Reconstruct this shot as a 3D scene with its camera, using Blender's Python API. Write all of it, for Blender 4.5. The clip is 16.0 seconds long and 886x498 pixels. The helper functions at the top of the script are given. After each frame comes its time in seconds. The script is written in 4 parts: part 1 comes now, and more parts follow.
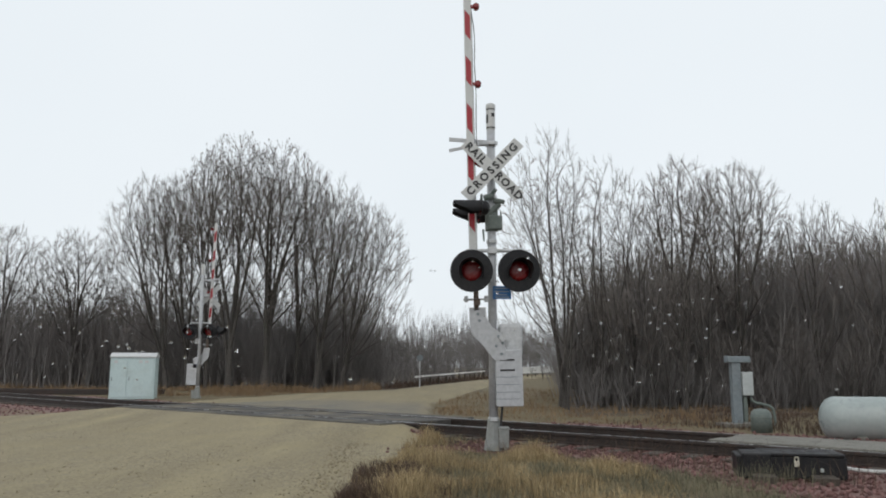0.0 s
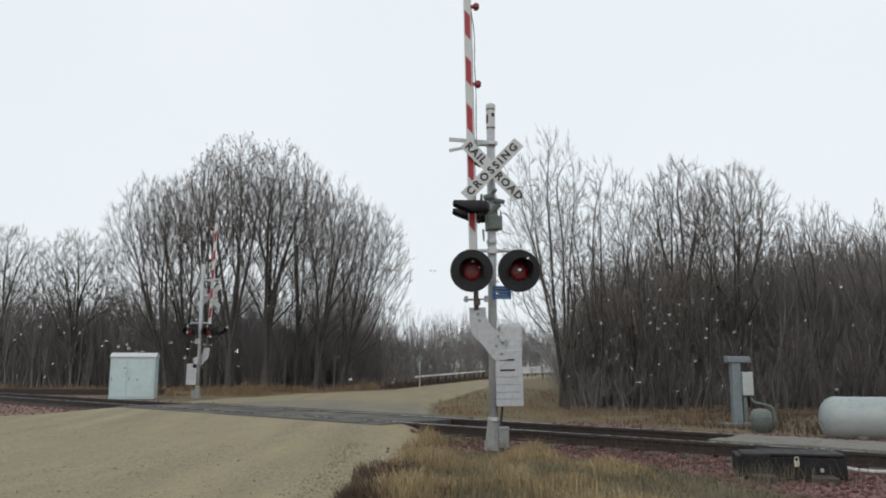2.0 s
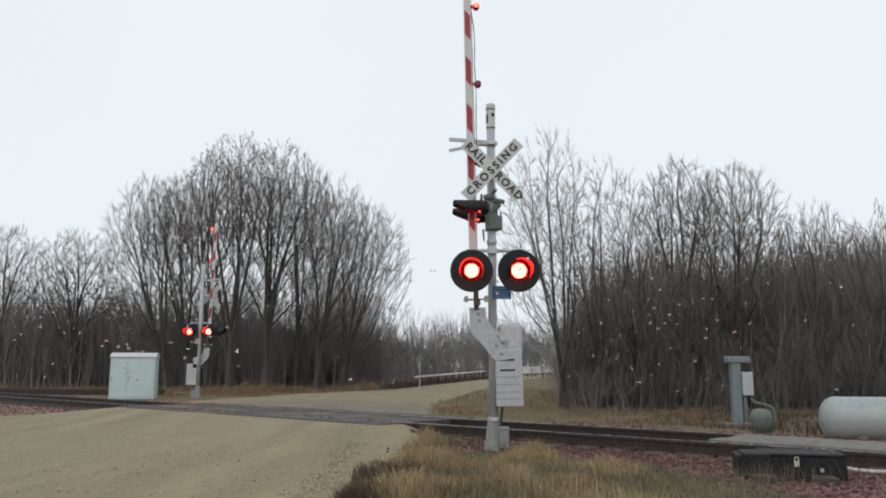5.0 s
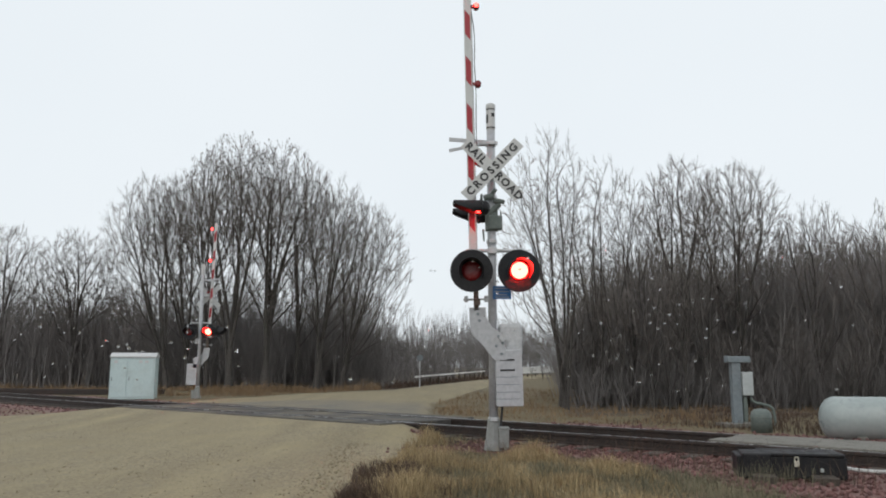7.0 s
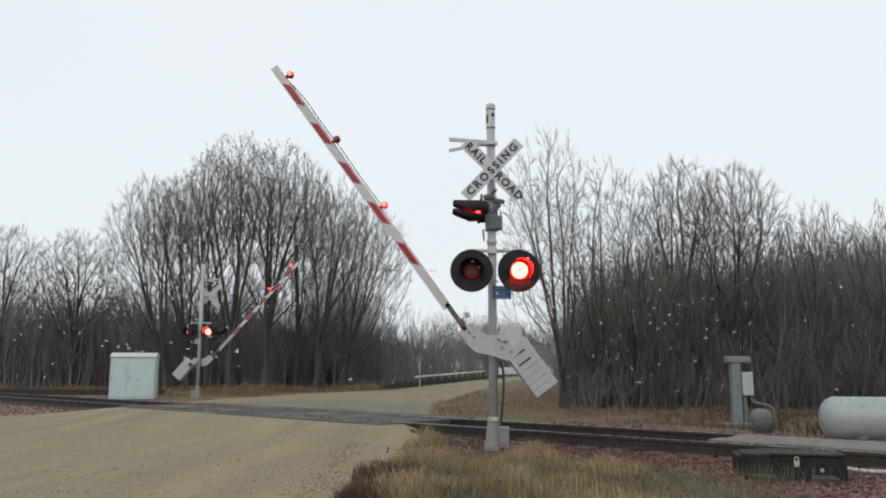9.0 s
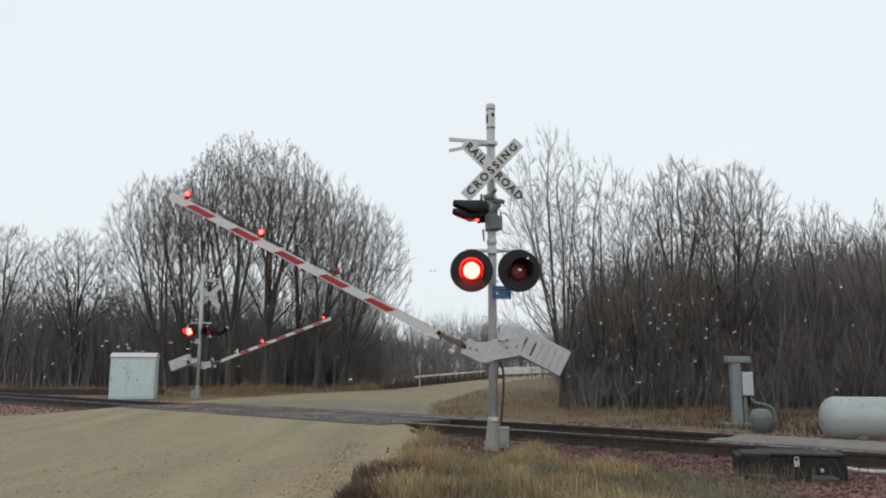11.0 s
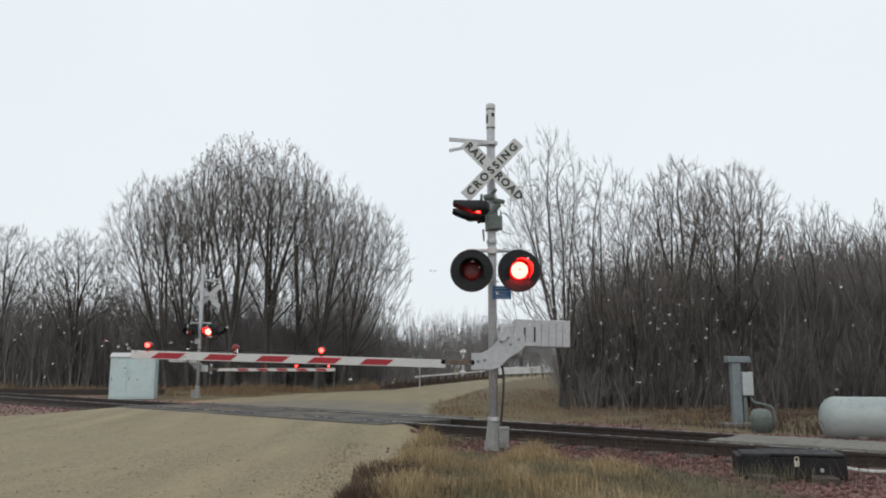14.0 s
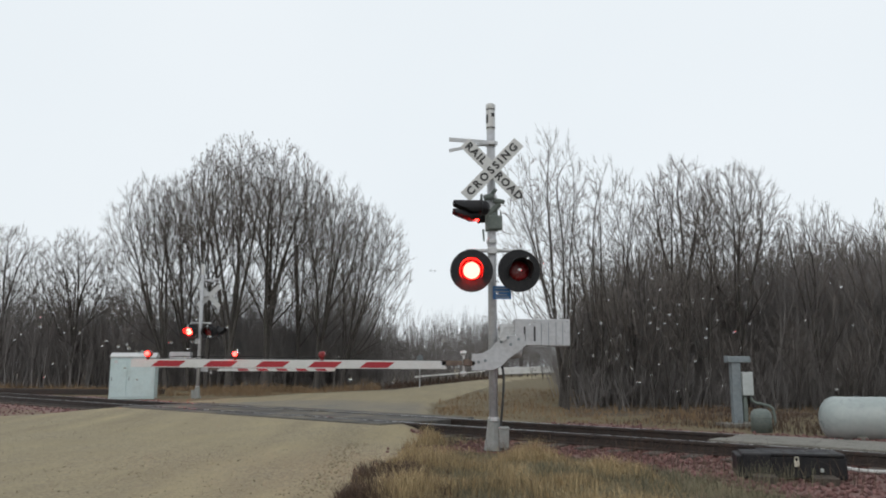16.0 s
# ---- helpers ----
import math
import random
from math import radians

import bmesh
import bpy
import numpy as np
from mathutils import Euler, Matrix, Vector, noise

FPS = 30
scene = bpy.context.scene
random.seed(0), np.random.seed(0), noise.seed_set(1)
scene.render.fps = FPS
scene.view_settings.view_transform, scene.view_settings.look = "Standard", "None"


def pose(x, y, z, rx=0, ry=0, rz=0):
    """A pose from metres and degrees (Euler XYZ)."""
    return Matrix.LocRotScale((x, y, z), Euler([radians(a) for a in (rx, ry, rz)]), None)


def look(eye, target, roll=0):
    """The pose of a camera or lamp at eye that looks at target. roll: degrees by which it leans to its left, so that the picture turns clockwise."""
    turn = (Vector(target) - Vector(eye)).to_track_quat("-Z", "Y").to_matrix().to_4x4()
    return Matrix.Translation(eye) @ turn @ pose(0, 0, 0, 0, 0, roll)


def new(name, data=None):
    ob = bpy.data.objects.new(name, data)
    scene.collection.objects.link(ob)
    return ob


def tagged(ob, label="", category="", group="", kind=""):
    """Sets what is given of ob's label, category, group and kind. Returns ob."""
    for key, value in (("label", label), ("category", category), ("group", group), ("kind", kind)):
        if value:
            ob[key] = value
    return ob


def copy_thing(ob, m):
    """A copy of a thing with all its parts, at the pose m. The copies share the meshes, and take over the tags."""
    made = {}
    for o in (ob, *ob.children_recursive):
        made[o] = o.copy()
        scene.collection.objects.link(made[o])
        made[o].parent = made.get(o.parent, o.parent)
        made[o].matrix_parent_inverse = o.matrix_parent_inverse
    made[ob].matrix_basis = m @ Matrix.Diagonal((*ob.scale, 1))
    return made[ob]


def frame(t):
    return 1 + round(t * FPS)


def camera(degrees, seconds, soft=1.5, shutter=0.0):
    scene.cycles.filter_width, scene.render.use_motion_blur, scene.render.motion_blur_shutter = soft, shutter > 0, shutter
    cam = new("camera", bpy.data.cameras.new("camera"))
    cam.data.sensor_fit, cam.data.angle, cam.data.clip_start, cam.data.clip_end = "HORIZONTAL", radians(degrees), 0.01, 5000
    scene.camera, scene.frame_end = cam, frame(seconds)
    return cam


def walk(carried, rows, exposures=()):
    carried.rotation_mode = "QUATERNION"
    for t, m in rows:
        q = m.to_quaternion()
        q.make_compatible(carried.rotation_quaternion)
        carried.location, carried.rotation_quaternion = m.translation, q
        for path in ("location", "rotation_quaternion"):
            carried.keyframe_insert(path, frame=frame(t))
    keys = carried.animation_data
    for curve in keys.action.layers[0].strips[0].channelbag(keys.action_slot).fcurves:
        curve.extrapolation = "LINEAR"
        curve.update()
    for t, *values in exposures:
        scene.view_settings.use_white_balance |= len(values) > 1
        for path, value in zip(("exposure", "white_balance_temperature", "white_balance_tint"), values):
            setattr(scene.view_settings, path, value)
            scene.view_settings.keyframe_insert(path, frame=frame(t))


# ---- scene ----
cam = camera(60.3, 16.0, soft=1.9)
EYE = (0.0, 0.0, 1.21)
VIEW = pose(*EYE, 90 + 8.84, 0, 0)
walk(cam, [(0.0, VIEW), (16.0, VIEW)])

# ---------------------------------------------------------------- world and light
world = bpy.data.worlds.new("overcast_sky")
scene.world = world
world.use_nodes = True
wn, wl = world.node_tree.nodes, world.node_tree.links
sky = wn.new("ShaderNodeTexSky")
sky.sky_type = "NISHITA"
sky.sun_disc = False
sky.sun_elevation, sky.sun_rotation = radians(38), radians(200)
sky.dust_density, sky.air_density = 6.0, 1.0
cloud = wn.new("ShaderNodeMixRGB")
cloud.inputs[0].default_value = 0.93
wl.new(sky.outputs[0], cloud.inputs[1])
layer = wn.new("ShaderNodeTexNoise")
layer.inputs["Scale"].default_value, layer.inputs["Detail"].default_value = 2.2, 3.0
wl.new(wn.new("ShaderNodeTexCoord").outputs["Generated"], layer.inputs["Vector"])
tone = wn.new("ShaderNodeMixRGB")
tone.inputs[1].default_value, tone.inputs[2].default_value = (7.35, 7.95, 8.35, 1), (8.2, 8.6, 8.9, 1)
wl.new(layer.outputs[0], tone.inputs[0])
wl.new(tone.outputs[0], cloud.inputs[2])
wl.new(cloud.outputs[0], wn["Background"].inputs[0])
wn["Background"].inputs[1].default_value = 0.113
sun = new("sun", bpy.data.lights.new("sun", "SUN"))
sun.data.energy, sun.data.angle, sun.data.color = 0.5, radians(40), (1.0, 0.97, 0.92)
sun.matrix_basis = look((-10, -25, 30), (0, 10, 0))
scene.view_settings.exposure = 0.0

# ---------------------------------------------------------------- materials


def nodes_of(name):
    m = bpy.data.materials.new(name)
    m.use_nodes = True
    return m, m.node_tree.nodes, m.node_tree.links, m.node_tree.nodes["Principled BSDF"]


def noise_ramp(n, l, vec, scale, lo, hi, detail=4.0):
    t = n.new("ShaderNodeTexNoise")
    t.inputs["Scale"].default_value, t.inputs["Detail"].default_value = scale, detail
    l.new(vec, t.inputs["Vector"])
    r = n.new("ShaderNodeMapRange")
    r.inputs[1].default_value, r.inputs[2].default_value = 0.3, 0.7
    r.inputs[3].default_value, r.inputs[4].default_value = lo, hi
    l.new(t.outputs[0], r.inputs[0])
    return r.outputs[0]


def mixed(n, l, fac, a, b, mode="MIX"):
    m = n.new("ShaderNodeMixRGB")
    m.blend_type = mode
    for sock, v in zip(m.inputs, (fac, a, b)):
        if isinstance(v, (int, float)):
            sock.default_value = v
        elif isinstance(v, tuple):
            sock.default_value = (*v, 1)
        else:
            l.new(v, sock)
    return m.outputs[0]


def bumped(n, l, bsdf, height, strength, dist):
    b = n.new("ShaderNodeBump")
    b.inputs["Strength"].default_value, b.inputs["Distance"].default_value = strength, dist
    l.new(height, b.inputs["Height"])
    l.new(b.outputs[0], bsdf.inputs["Normal"])


def surface(name, a, b, rough=0.6, metal=0.0, fine=40.0, coarse=3.0, stain=(0.1, 0.09, 0.08), wear=0.25, bump=0.2, dist=0.004):
    """Two colours mixed by fine grain, with coarse stains and a light relief."""
    m, n, l, p = nodes_of(name)
    v = n.new("ShaderNodeTexCoord").outputs["Object"]
    grain = noise_ramp(n, l, v, fine, 0, 1)
    c = mixed(n, l, grain, a, b)
    c = mixed(n, l, noise_ramp(n, l, v, coarse, -wear, wear, 6), c, stain)
    l.new(c, p.inputs["Base Color"])
    l.new(noise_ramp(n, l, v, coarse * 2, max(rough - 0.12, 0.03), min(rough + 0.12, 1)), p.inputs["Roughness"])
    p.inputs["Metallic"].default_value = metal
    bumped(n, l, p, grain, bump, dist)
    return m


def random_tint(name, a, b, rough=0.85):
    """Each loose piece of the mesh takes its own shade between a and b."""
    m, n, l, p = nodes_of(name)
    g = n.new("ShaderNodeNewGeometry")
    c = mixed(n, l, g.outputs["Random Per Island"], a, b)
    c = mixed(n, l, noise_ramp(n, l, g.outputs["Position"], 1.1, 0, 0.5), c, tuple(x * 0.55 for x in a))
    l.new(c, p.inputs["Base Color"])
    p.inputs["Roughness"].default_value = rough
    return m


def glow(name, colour, strength):
    m, n, l, p = nodes_of(name)
    p.inputs["Base Color"].default_value = (0.5, 0.05, 0.03, 1)
    p.inputs["Emission Color"].default_value = (*colour, 1)
    p.inputs["Emission Strength"].default_value = strength
    return m


def ground_material():
    """Cover weights stored on the sheet choose between gravel, dry turf, ballast and worn asphalt."""
    m, n, l, p = nodes_of("ground_cover")
    pos = n.new("ShaderNodeNewGeometry").outputs["Position"]

    def cover(name, lo=0.38, hi=0.62):
        a = n.new("ShaderNodeAttribute")
        a.attribute_name = name
        s = n.new("ShaderNodeMath")
        s.operation = "ADD"
        l.new(a.outputs["Fac"], s.inputs[0])
        l.new(noise_ramp(n, l, pos, 5.0, -0.25, 0.25, 6), s.inputs[1])
        r = n.new("ShaderNodeMapRange")
        r.inputs[1].default_value, r.inputs[2].default_value = lo, hi
        l.new(s.outputs[0], r.inputs[0])
        return r.outputs[0]

    fine = noise_ramp(n, l, pos, 55, 0, 1, 5)
    mid = noise_ramp(n, l, pos, 1.1, 0, 1, 5)
    stretch = n.new("ShaderNodeMapping")
    stretch.inputs["Rotation"].default_value[2] = radians(-8)
    stretch.inputs["Scale"].default_value = (1.0, 0.07, 1.0)
    l.new(pos, stretch.inputs[0])
    tracks = noise_ramp(n, l, stretch.outputs[0], 1.6, 0, 1, 3)
    gravel = mixed(n, l, fine, (0.19, 0.157, 0.088), (0.325, 0.272, 0.16))
    gravel = mixed(n, l, mid, gravel, mixed(n, l, 0.4, gravel, (0.13, 0.105, 0.062)))
    gravel = mixed(n, l, tracks, mixed(n, l, 0.45, gravel, (0.43, 0.36, 0.205)), mixed(n, l, 0.4, gravel, (0.14, 0.112, 0.07)))
    chip = n.new("ShaderNodeTexVoronoi")
    chip.inputs["Scale"].default_value = 34
    l.new(pos, chip.inputs["Vector"])
    patch = noise_ramp(n, l, pos, 0.6, 0.15, 0.9, 5)
    gravel = mixed(n, l, patch, gravel, mixed(n, l, chip.outputs["Color"], (0.10, 0.082, 0.055), (0.37, 0.315, 0.2)))
    turf = mixed(n, l, fine, (0.09, 0.066, 0.038), (0.21, 0.155, 0.085))
    turf = mixed(n, l, mid, turf, mixed(n, l, 0.5, turf, (0.07, 0.075, 0.03)))
    leaf = mixed(n, l, fine, (0.045, 0.035, 0.025), (0.12, 0.085, 0.05))
    stone = n.new("ShaderNodeTexVoronoi")
    stone.inputs["Scale"].default_value = 22
    l.new(pos, stone.inputs["Vector"])
    ballast = mixed(n, l, stone.outputs["Color"], (0.11, 0.055, 0.049), (0.24, 0.14, 0.123))
    asphalt = mixed(n, l, fine, (0.085, 0.08, 0.07), (0.19, 0.178, 0.155))
    asphalt = mixed(n, l, mid, asphalt, mixed(n, l, 0.6, asphalt, (0.24, 0.2, 0.135)))
    asphalt = mixed(n, l, tracks, mixed(n, l, 0.35, asphalt, (0.23, 0.19, 0.125)), asphalt)
    c = mixed(n, l, cover("woods"), turf, leaf)
    c = mixed(n, l, cover("gravel"), c, gravel)
    c = mixed(n, l, cover("ballast"), c, ballast)
    c = mixed(n, l, cover("asphalt", 0.05, 0.95), c, asphalt)
    l.new(c, p.inputs["Base Color"])
    p.inputs["Roughness"].default_value = 0.92
    bumped(n, l, p, mixed(n, l, 0.5, fine, mid), 0.6, 0.02)
    return m


GROUND = ground_material()
GALV = surface("galvanised_steel", (0.42, 0.43, 0.44), (0.55, 0.56, 0.57), 0.5, 0.25, 30, 4, (0.25, 0.24, 0.22), 0.35)
ALU = surface("weathered_aluminium_paint", (0.38, 0.39, 0.41), (0.47, 0.48, 0.50), 0.5, 0.15, 18, 3, (0.34, 0.33, 0.31), 0.35)
WHITE = surface("white_reflective_sheet", (0.48, 0.49, 0.49), (0.57, 0.575, 0.57), 0.45, 0, 60, 5, (0.42, 0.42, 0.40), 0.2, 0.05)
RED = surface("red_reflective_sheet", (0.27, 0.008, 0.018), (0.35, 0.014, 0.026), 0.4, 0, 60, 5, (0.2, 0.02, 0.02), 0.2, 0.05)
BLACK = surface("black_enamel", (0.012, 0.012, 0.014), (0.022, 0.022, 0.024), 0.42, 0, 30, 4, (0.04, 0.038, 0.036), 0.3)
BLACK.node_tree.nodes["Principled BSDF"].inputs["Specular IOR Level"].default_value = 0.2
INK = surface("black_sign_ink", (0.02, 0.02, 0.022), (0.03, 0.03, 0.03), 0.5, 0, 60, 6, (0.06, 0.06, 0.06), 0.1, 0.02)
BLUE = surface("blue_sign_sheet", (0.03, 0.14, 0.36), (0.04, 0.17, 0.42), 0.45, 0, 60, 6, (0.1, 0.16, 0.25), 0.15, 0.03)
MINT = surface("pale_grey_green_paint", (0.45, 0.565, 0.57), (0.52, 0.63, 0.63), 0.45, 0, 12, 2, (0.36, 0.42, 0.40), 0.3, 0.05)
TANKW = surface("white_tank_enamel", (0.27, 0.31, 0.305), (0.33, 0.37, 0.36), 0.35, 0, 14, 2, (0.45, 0.46, 0.44), 0.25, 0.05)
GREY = surface("grey_cabinet_paint", (0.15, 0.18, 0.197), (0.2, 0.228, 0.243), 0.5, 0, 20, 3, (0.15, 0.15, 0.14), 0.25, 0.08)
LGREY = surface("light_grey_plastic", (0.37, 0.40, 0.40), (0.43, 0.46, 0.46), 0.5, 0, 20, 3, (0.3, 0.3, 0.28), 0.2, 0.05)
MOSS = surface("dull_green_grey_paint", (0.10, 0.125, 0.115), (0.14, 0.165, 0.15), 0.55, 0, 20, 3, (0.07, 0.07, 0.06), 0.25, 0.08)
RAILSIDE = surface("dark_rail_steel", (0.025, 0.021, 0.02), (0.055, 0.042, 0.036), 0.65, 0.4, 30, 5, (0.09, 0.05, 0.035), 0.3)
RAILTOP = surface("polished_rail_head", (0.26, 0.27, 0.29), (0.38, 0.39, 0.41), 0.3, 0.8, 30, 4, (0.2, 0.18, 0.17), 0.3, 0.05)
TIE = surface("creosoted_timber", (0.035, 0.028, 0.023), (0.085, 0.068, 0.055), 0.85, 0, 26, 3, (0.12, 0.10, 0.08), 0.4, 0.5)
PLANK = surface("weathered_concrete_plank", (0.12, 0.115, 0.098), (0.215, 0.205, 0.18), 0.85, 0, 24, 3, (0.09, 0.085, 0.07), 0.5, 0.4)
PANEL = surface("wet_crossing_panel", (0.04, 0.038, 0.036), (0.10, 0.094, 0.086), 0.78, 0, 24, 1.3, (0.22, 0.19, 0.135), 0.7, 0.35)
PANEL.node_tree.nodes["Principled BSDF"].inputs["Specular IOR Level"].default_value = 0.25
CONC = surface("mast_base_casting", (0.19, 0.2, 0.19), (0.26, 0.27, 0.26), 0.6, 0, 14, 4, (0.14, 0.13, 0.11), 0.3, 0.1)
BARK = surface("grey_brown_bark", (0.038, 0.034, 0.031), (0.09, 0.08, 0.073), 0.9, 0, 14, 1.5, (0.05, 0.06, 0.04), 0.3, 0.8, 0.02)
TWIG = surface("grey_twig_bark", (0.115, 0.101, 0.093), (0.195, 0.173, 0.158), 0.9, 0, 10, 1.0, (0.08, 0.07, 0.05), 0.3, 0.2)
BRUSH = random_tint("brushwood_bark", (0.155, 0.143, 0.138), (0.25, 0.231, 0.223))
GRASS = random_tint("dry_grass_blade", (0.21, 0.147, 0.072), (0.55, 0.43, 0.24))
GREENGRASS = random_tint("faded_green_grass_blade", (0.10, 0.095, 0.06), (0.26, 0.235, 0.155))
RUSTGRASS = random_tint("rusty_dry_grass_blade", (0.15, 0.095, 0.052), (0.31, 0.21, 0.115))
WEED = random_tint("dead_weed_stem", (0.05, 0.032, 0.025), (0.14, 0.09, 0.06))
STONE = random_tint("pink_quartzite_ballast", (0.085, 0.036, 0.033), (0.235, 0.125, 0.113), 0.8)
LENS = surface("dark_red_lens", (0.16, 0.006, 0.009), (0.22, 0.012, 0.016), 0.25, 0, 90, 8, (0.05, 0.0, 0.0), 0.1, 0.3)
BULB = glow("glowing_red_lamp", (1.0, 0.0115, 0.008), 105.0)
SMALLBULB = glow("glowing_red_marker_lamp", (1.0, 0.010, 0.008), 46.0)
PEBBLE = random_tint("tan_gravel_stone", (0.18, 0.15, 0.10), (0.40, 0.34, 0.22))


def clear_water():
    m, n, l, p = nodes_of("clear_water")
    p.inputs["Base Color"].default_value = (0.95, 0.97, 1, 1)
    p.inputs["Roughness"].default_value = 0.02
    p.inputs["IOR"].default_value = 1.33
    p.inputs["Transmission Weight"].default_value = 1.0
    p.inputs["Alpha"].default_value = 0.5
    return m


WATER = clear_water()
RUBBER = surface("black_cable_jacket", (0.015, 0.015, 0.015), (0.03, 0.03, 0.03), 0.6)
PVC = surface("white_pipe_plastic", (0.5, 0.5, 0.49), (0.6, 0.6, 0.58), 0.5)
BRASS = surface("brass_padlock", (0.5, 0.47, 0.38), (0.65, 0.62, 0.52), 0.4, 0.3)
GUARD = surface("galvanised_guard_rail", (0.68, 0.68, 0.67), (0.78, 0.78, 0.77), 0.6, 0.0, 10, 0.6, (0.4, 0.38, 0.35), 0.3)

ADAPTER = surface("stained_brown_timber", (0.085, 0.062, 0.048), (0.15, 0.11, 0.088), 0.7, 0.0, 16, 3, (0.06, 0.05, 0.045), 0.4)

# ---------------------------------------------------------------- mesh helpers


def part(name, bm, material, parent=None, label="", smooth=False):
    me = bpy.data.meshes.new(name)
    if isinstance(bm, tuple):
        me.from_pydata(bm[0], [], bm[1])
    else:
        bmesh.ops.recalc_face_normals(bm, faces=bm.faces)
        bm.to_mesh(me)
        bm.free()
    me.materials.append(material)
    if smooth:
        me.polygons.foreach_set("use_smooth", [True] * len(me.polygons))
    me.update()
    ob = new(name, me)
    ob.parent = parent
    return tagged(ob, label)


def empty(name, m):
    ob = new(name)
    ob.matrix_basis = m
    return ob


def box(bm, c, s, bev=0.0, m=None):
    r = bmesh.ops.create_cube(bm, size=1, matrix=Matrix.Translation(c) @ Matrix.Diagonal((*s, 1)))
    vs = r["verts"]
    if bev:
        es = list({e for v in vs for e in v.link_edges})
        out = bmesh.ops.bevel(bm, geom=es, offset=bev, segments=2, affect="EDGES", profile=0.5)
        vs = list({v for f in out["faces"] for v in f.verts} | {v for v in vs if v.is_valid})
    if m is not None:
        bmesh.ops.transform(bm, matrix=m, verts=vs)
    return bm


def tube(bm, p, q, r0, r1=None, n=20, caps=True):
    """A straight tapered tube from p to q."""
    p, q = Vector(p), Vector(q)
    m = Matrix.Translation((p + q) / 2) @ (q - p).to_track_quat("Z", "Y").to_matrix().to_4x4()
    bmesh.ops.create_cone(bm, cap_ends=caps, segments=n, radius1=r0, radius2=r0 if r1 is None else r1, depth=(q - p).length, matrix=m)
    return bm


def turned(bm, profile, n=28, m=None):
    """A body of revolution about z from (radius, height) pairs."""
    rings = []
    for r, z in profile:
        if r < 1e-5:
            rings.append([bm.verts.new((0, 0, z))])
        else:
            rings.append([bm.verts.new((r * math.cos(2 * math.pi * i / n), r * math.sin(2 * math.pi * i / n), z)) for i in range(n)])
    for a, b in zip(rings, rings[1:]):
        for i in range(n):
            j = (i + 1) % n
            ids = [a[i % len(a)], a[j % len(a)], b[j % len(b)], b[i % len(b)]]
            u = []
            for v in ids:
                if v not in u:
                    u.append(v)
            if len(u) > 2:
                bm.faces.new(u)
    if m is not None:
        bmesh.ops.transform(bm, matrix=m, verts=[v for r in rings for v in r])
    return bm


def slab(bm, outline, y0, y1, bev=0.0):
    """An outline in x and z, thick from y0 to y1."""
    a = [bm.verts.new((x, y0, z)) for x, z in outline]
    b = [bm.verts.new((x, y1, z)) for x, z in outline]
    fs = [bm.faces.new(a), bm.faces.new(b[::-1])]
    k = len(a)
    for i in range(k):
        fs.append(bm.faces.new((a[i], b[i], b[(i + 1) % k], a[(i + 1) % k])))
    if bev:
        es = list({e for f in fs[:2] for e in f.edges})
        bmesh.ops.bevel(bm, geom=es, offset=bev, segments=2, affect="EDGES", profile=0.5)
    return bm


def bent(bm, pts, r, n=8):
    """A round cable or pipe along points, smoothed."""
    pts = [Vector(p) for p in pts]
    for _ in range(3):
        out = [pts[0]]
        for a, b in zip(pts, pts[1:]):
            out += [a * 0.75 + b * 0.25, a * 0.25 + b * 0.75]
        pts = out + [pts[-1]]
    rings = []
    for i, p in enumerate(pts):
        t = (pts[min(i + 1, len(pts) - 1)] - pts[max(i - 1, 0)]).normalized()
        q = t.to_track_quat("Z", "Y")
        rings.append([bm.verts.new(p + q @ Vector((r * math.cos(2 * math.pi * k / n), r * math.sin(2 * math.pi * k / n), 0))) for k in range(n)])
    for a, b in zip(rings, rings[1:]):
        for k in range(n):
            bm.faces.new((a[k], a[(k + 1) % n], b[(k + 1) % n], b[k]))
    bm.faces.new(rings[0][::-1]), bm.faces.new(rings[-1])
    return bm


def lettering(text, size, parent, m, material, spacing=1.0):
    """Words in the built-in font as one thin mesh under their sign."""
    cu = bpy.data.curves.new("lettering", "FONT")
    cu.body, cu.size, cu.align_x, cu.align_y, cu.extrude, cu.offset = text, size, "CENTER", "CENTER", 0.0015, 0.007
    cu.space_character = spacing
    cu.resolution_u = 3
    tmp = new("lettering_curve", cu)
    bpy.context.view_layer.update()
    me = bpy.data.meshes.new_from_object(tmp.evaluated_get(bpy.context.evaluated_depsgraph_get()))
    bpy.data.objects.remove(tmp)
    bpy.data.curves.remove(cu)
    me.name = "lettering"
    me.transform(m)
    me.materials.clear()
    me.materials.append(material)
    ob = new("lettering", me)
    ob.parent = parent
    return ob


# ---------------------------------------------------------------- ground
ALONG, ACROSS = Vector((-0.7547, 0.656)), Vector((0.656, 0.7547))
NEAR_RAIL, FAR_RAIL = 10.70, 12.20
MID = (NEAR_RAIL + FAR_RAIL) / 2


def track_xy(s, n):
    return ALONG.x * s + ACROSS.x * n, ALONG.y * s + ACROSS.y * n


def smooth(a, b, v):
    t = min(max((v - a) / (b - a), 0), 1)
    return t * t * (3 - 2 * t)


def curve_at(table, v):
    for (a, x), (b, y) in zip(table, table[1:]):
        if v <= b:
            return x + (y - x) * min(max((v - a) / (b - a), 0), 1)
    return table[-1][1]


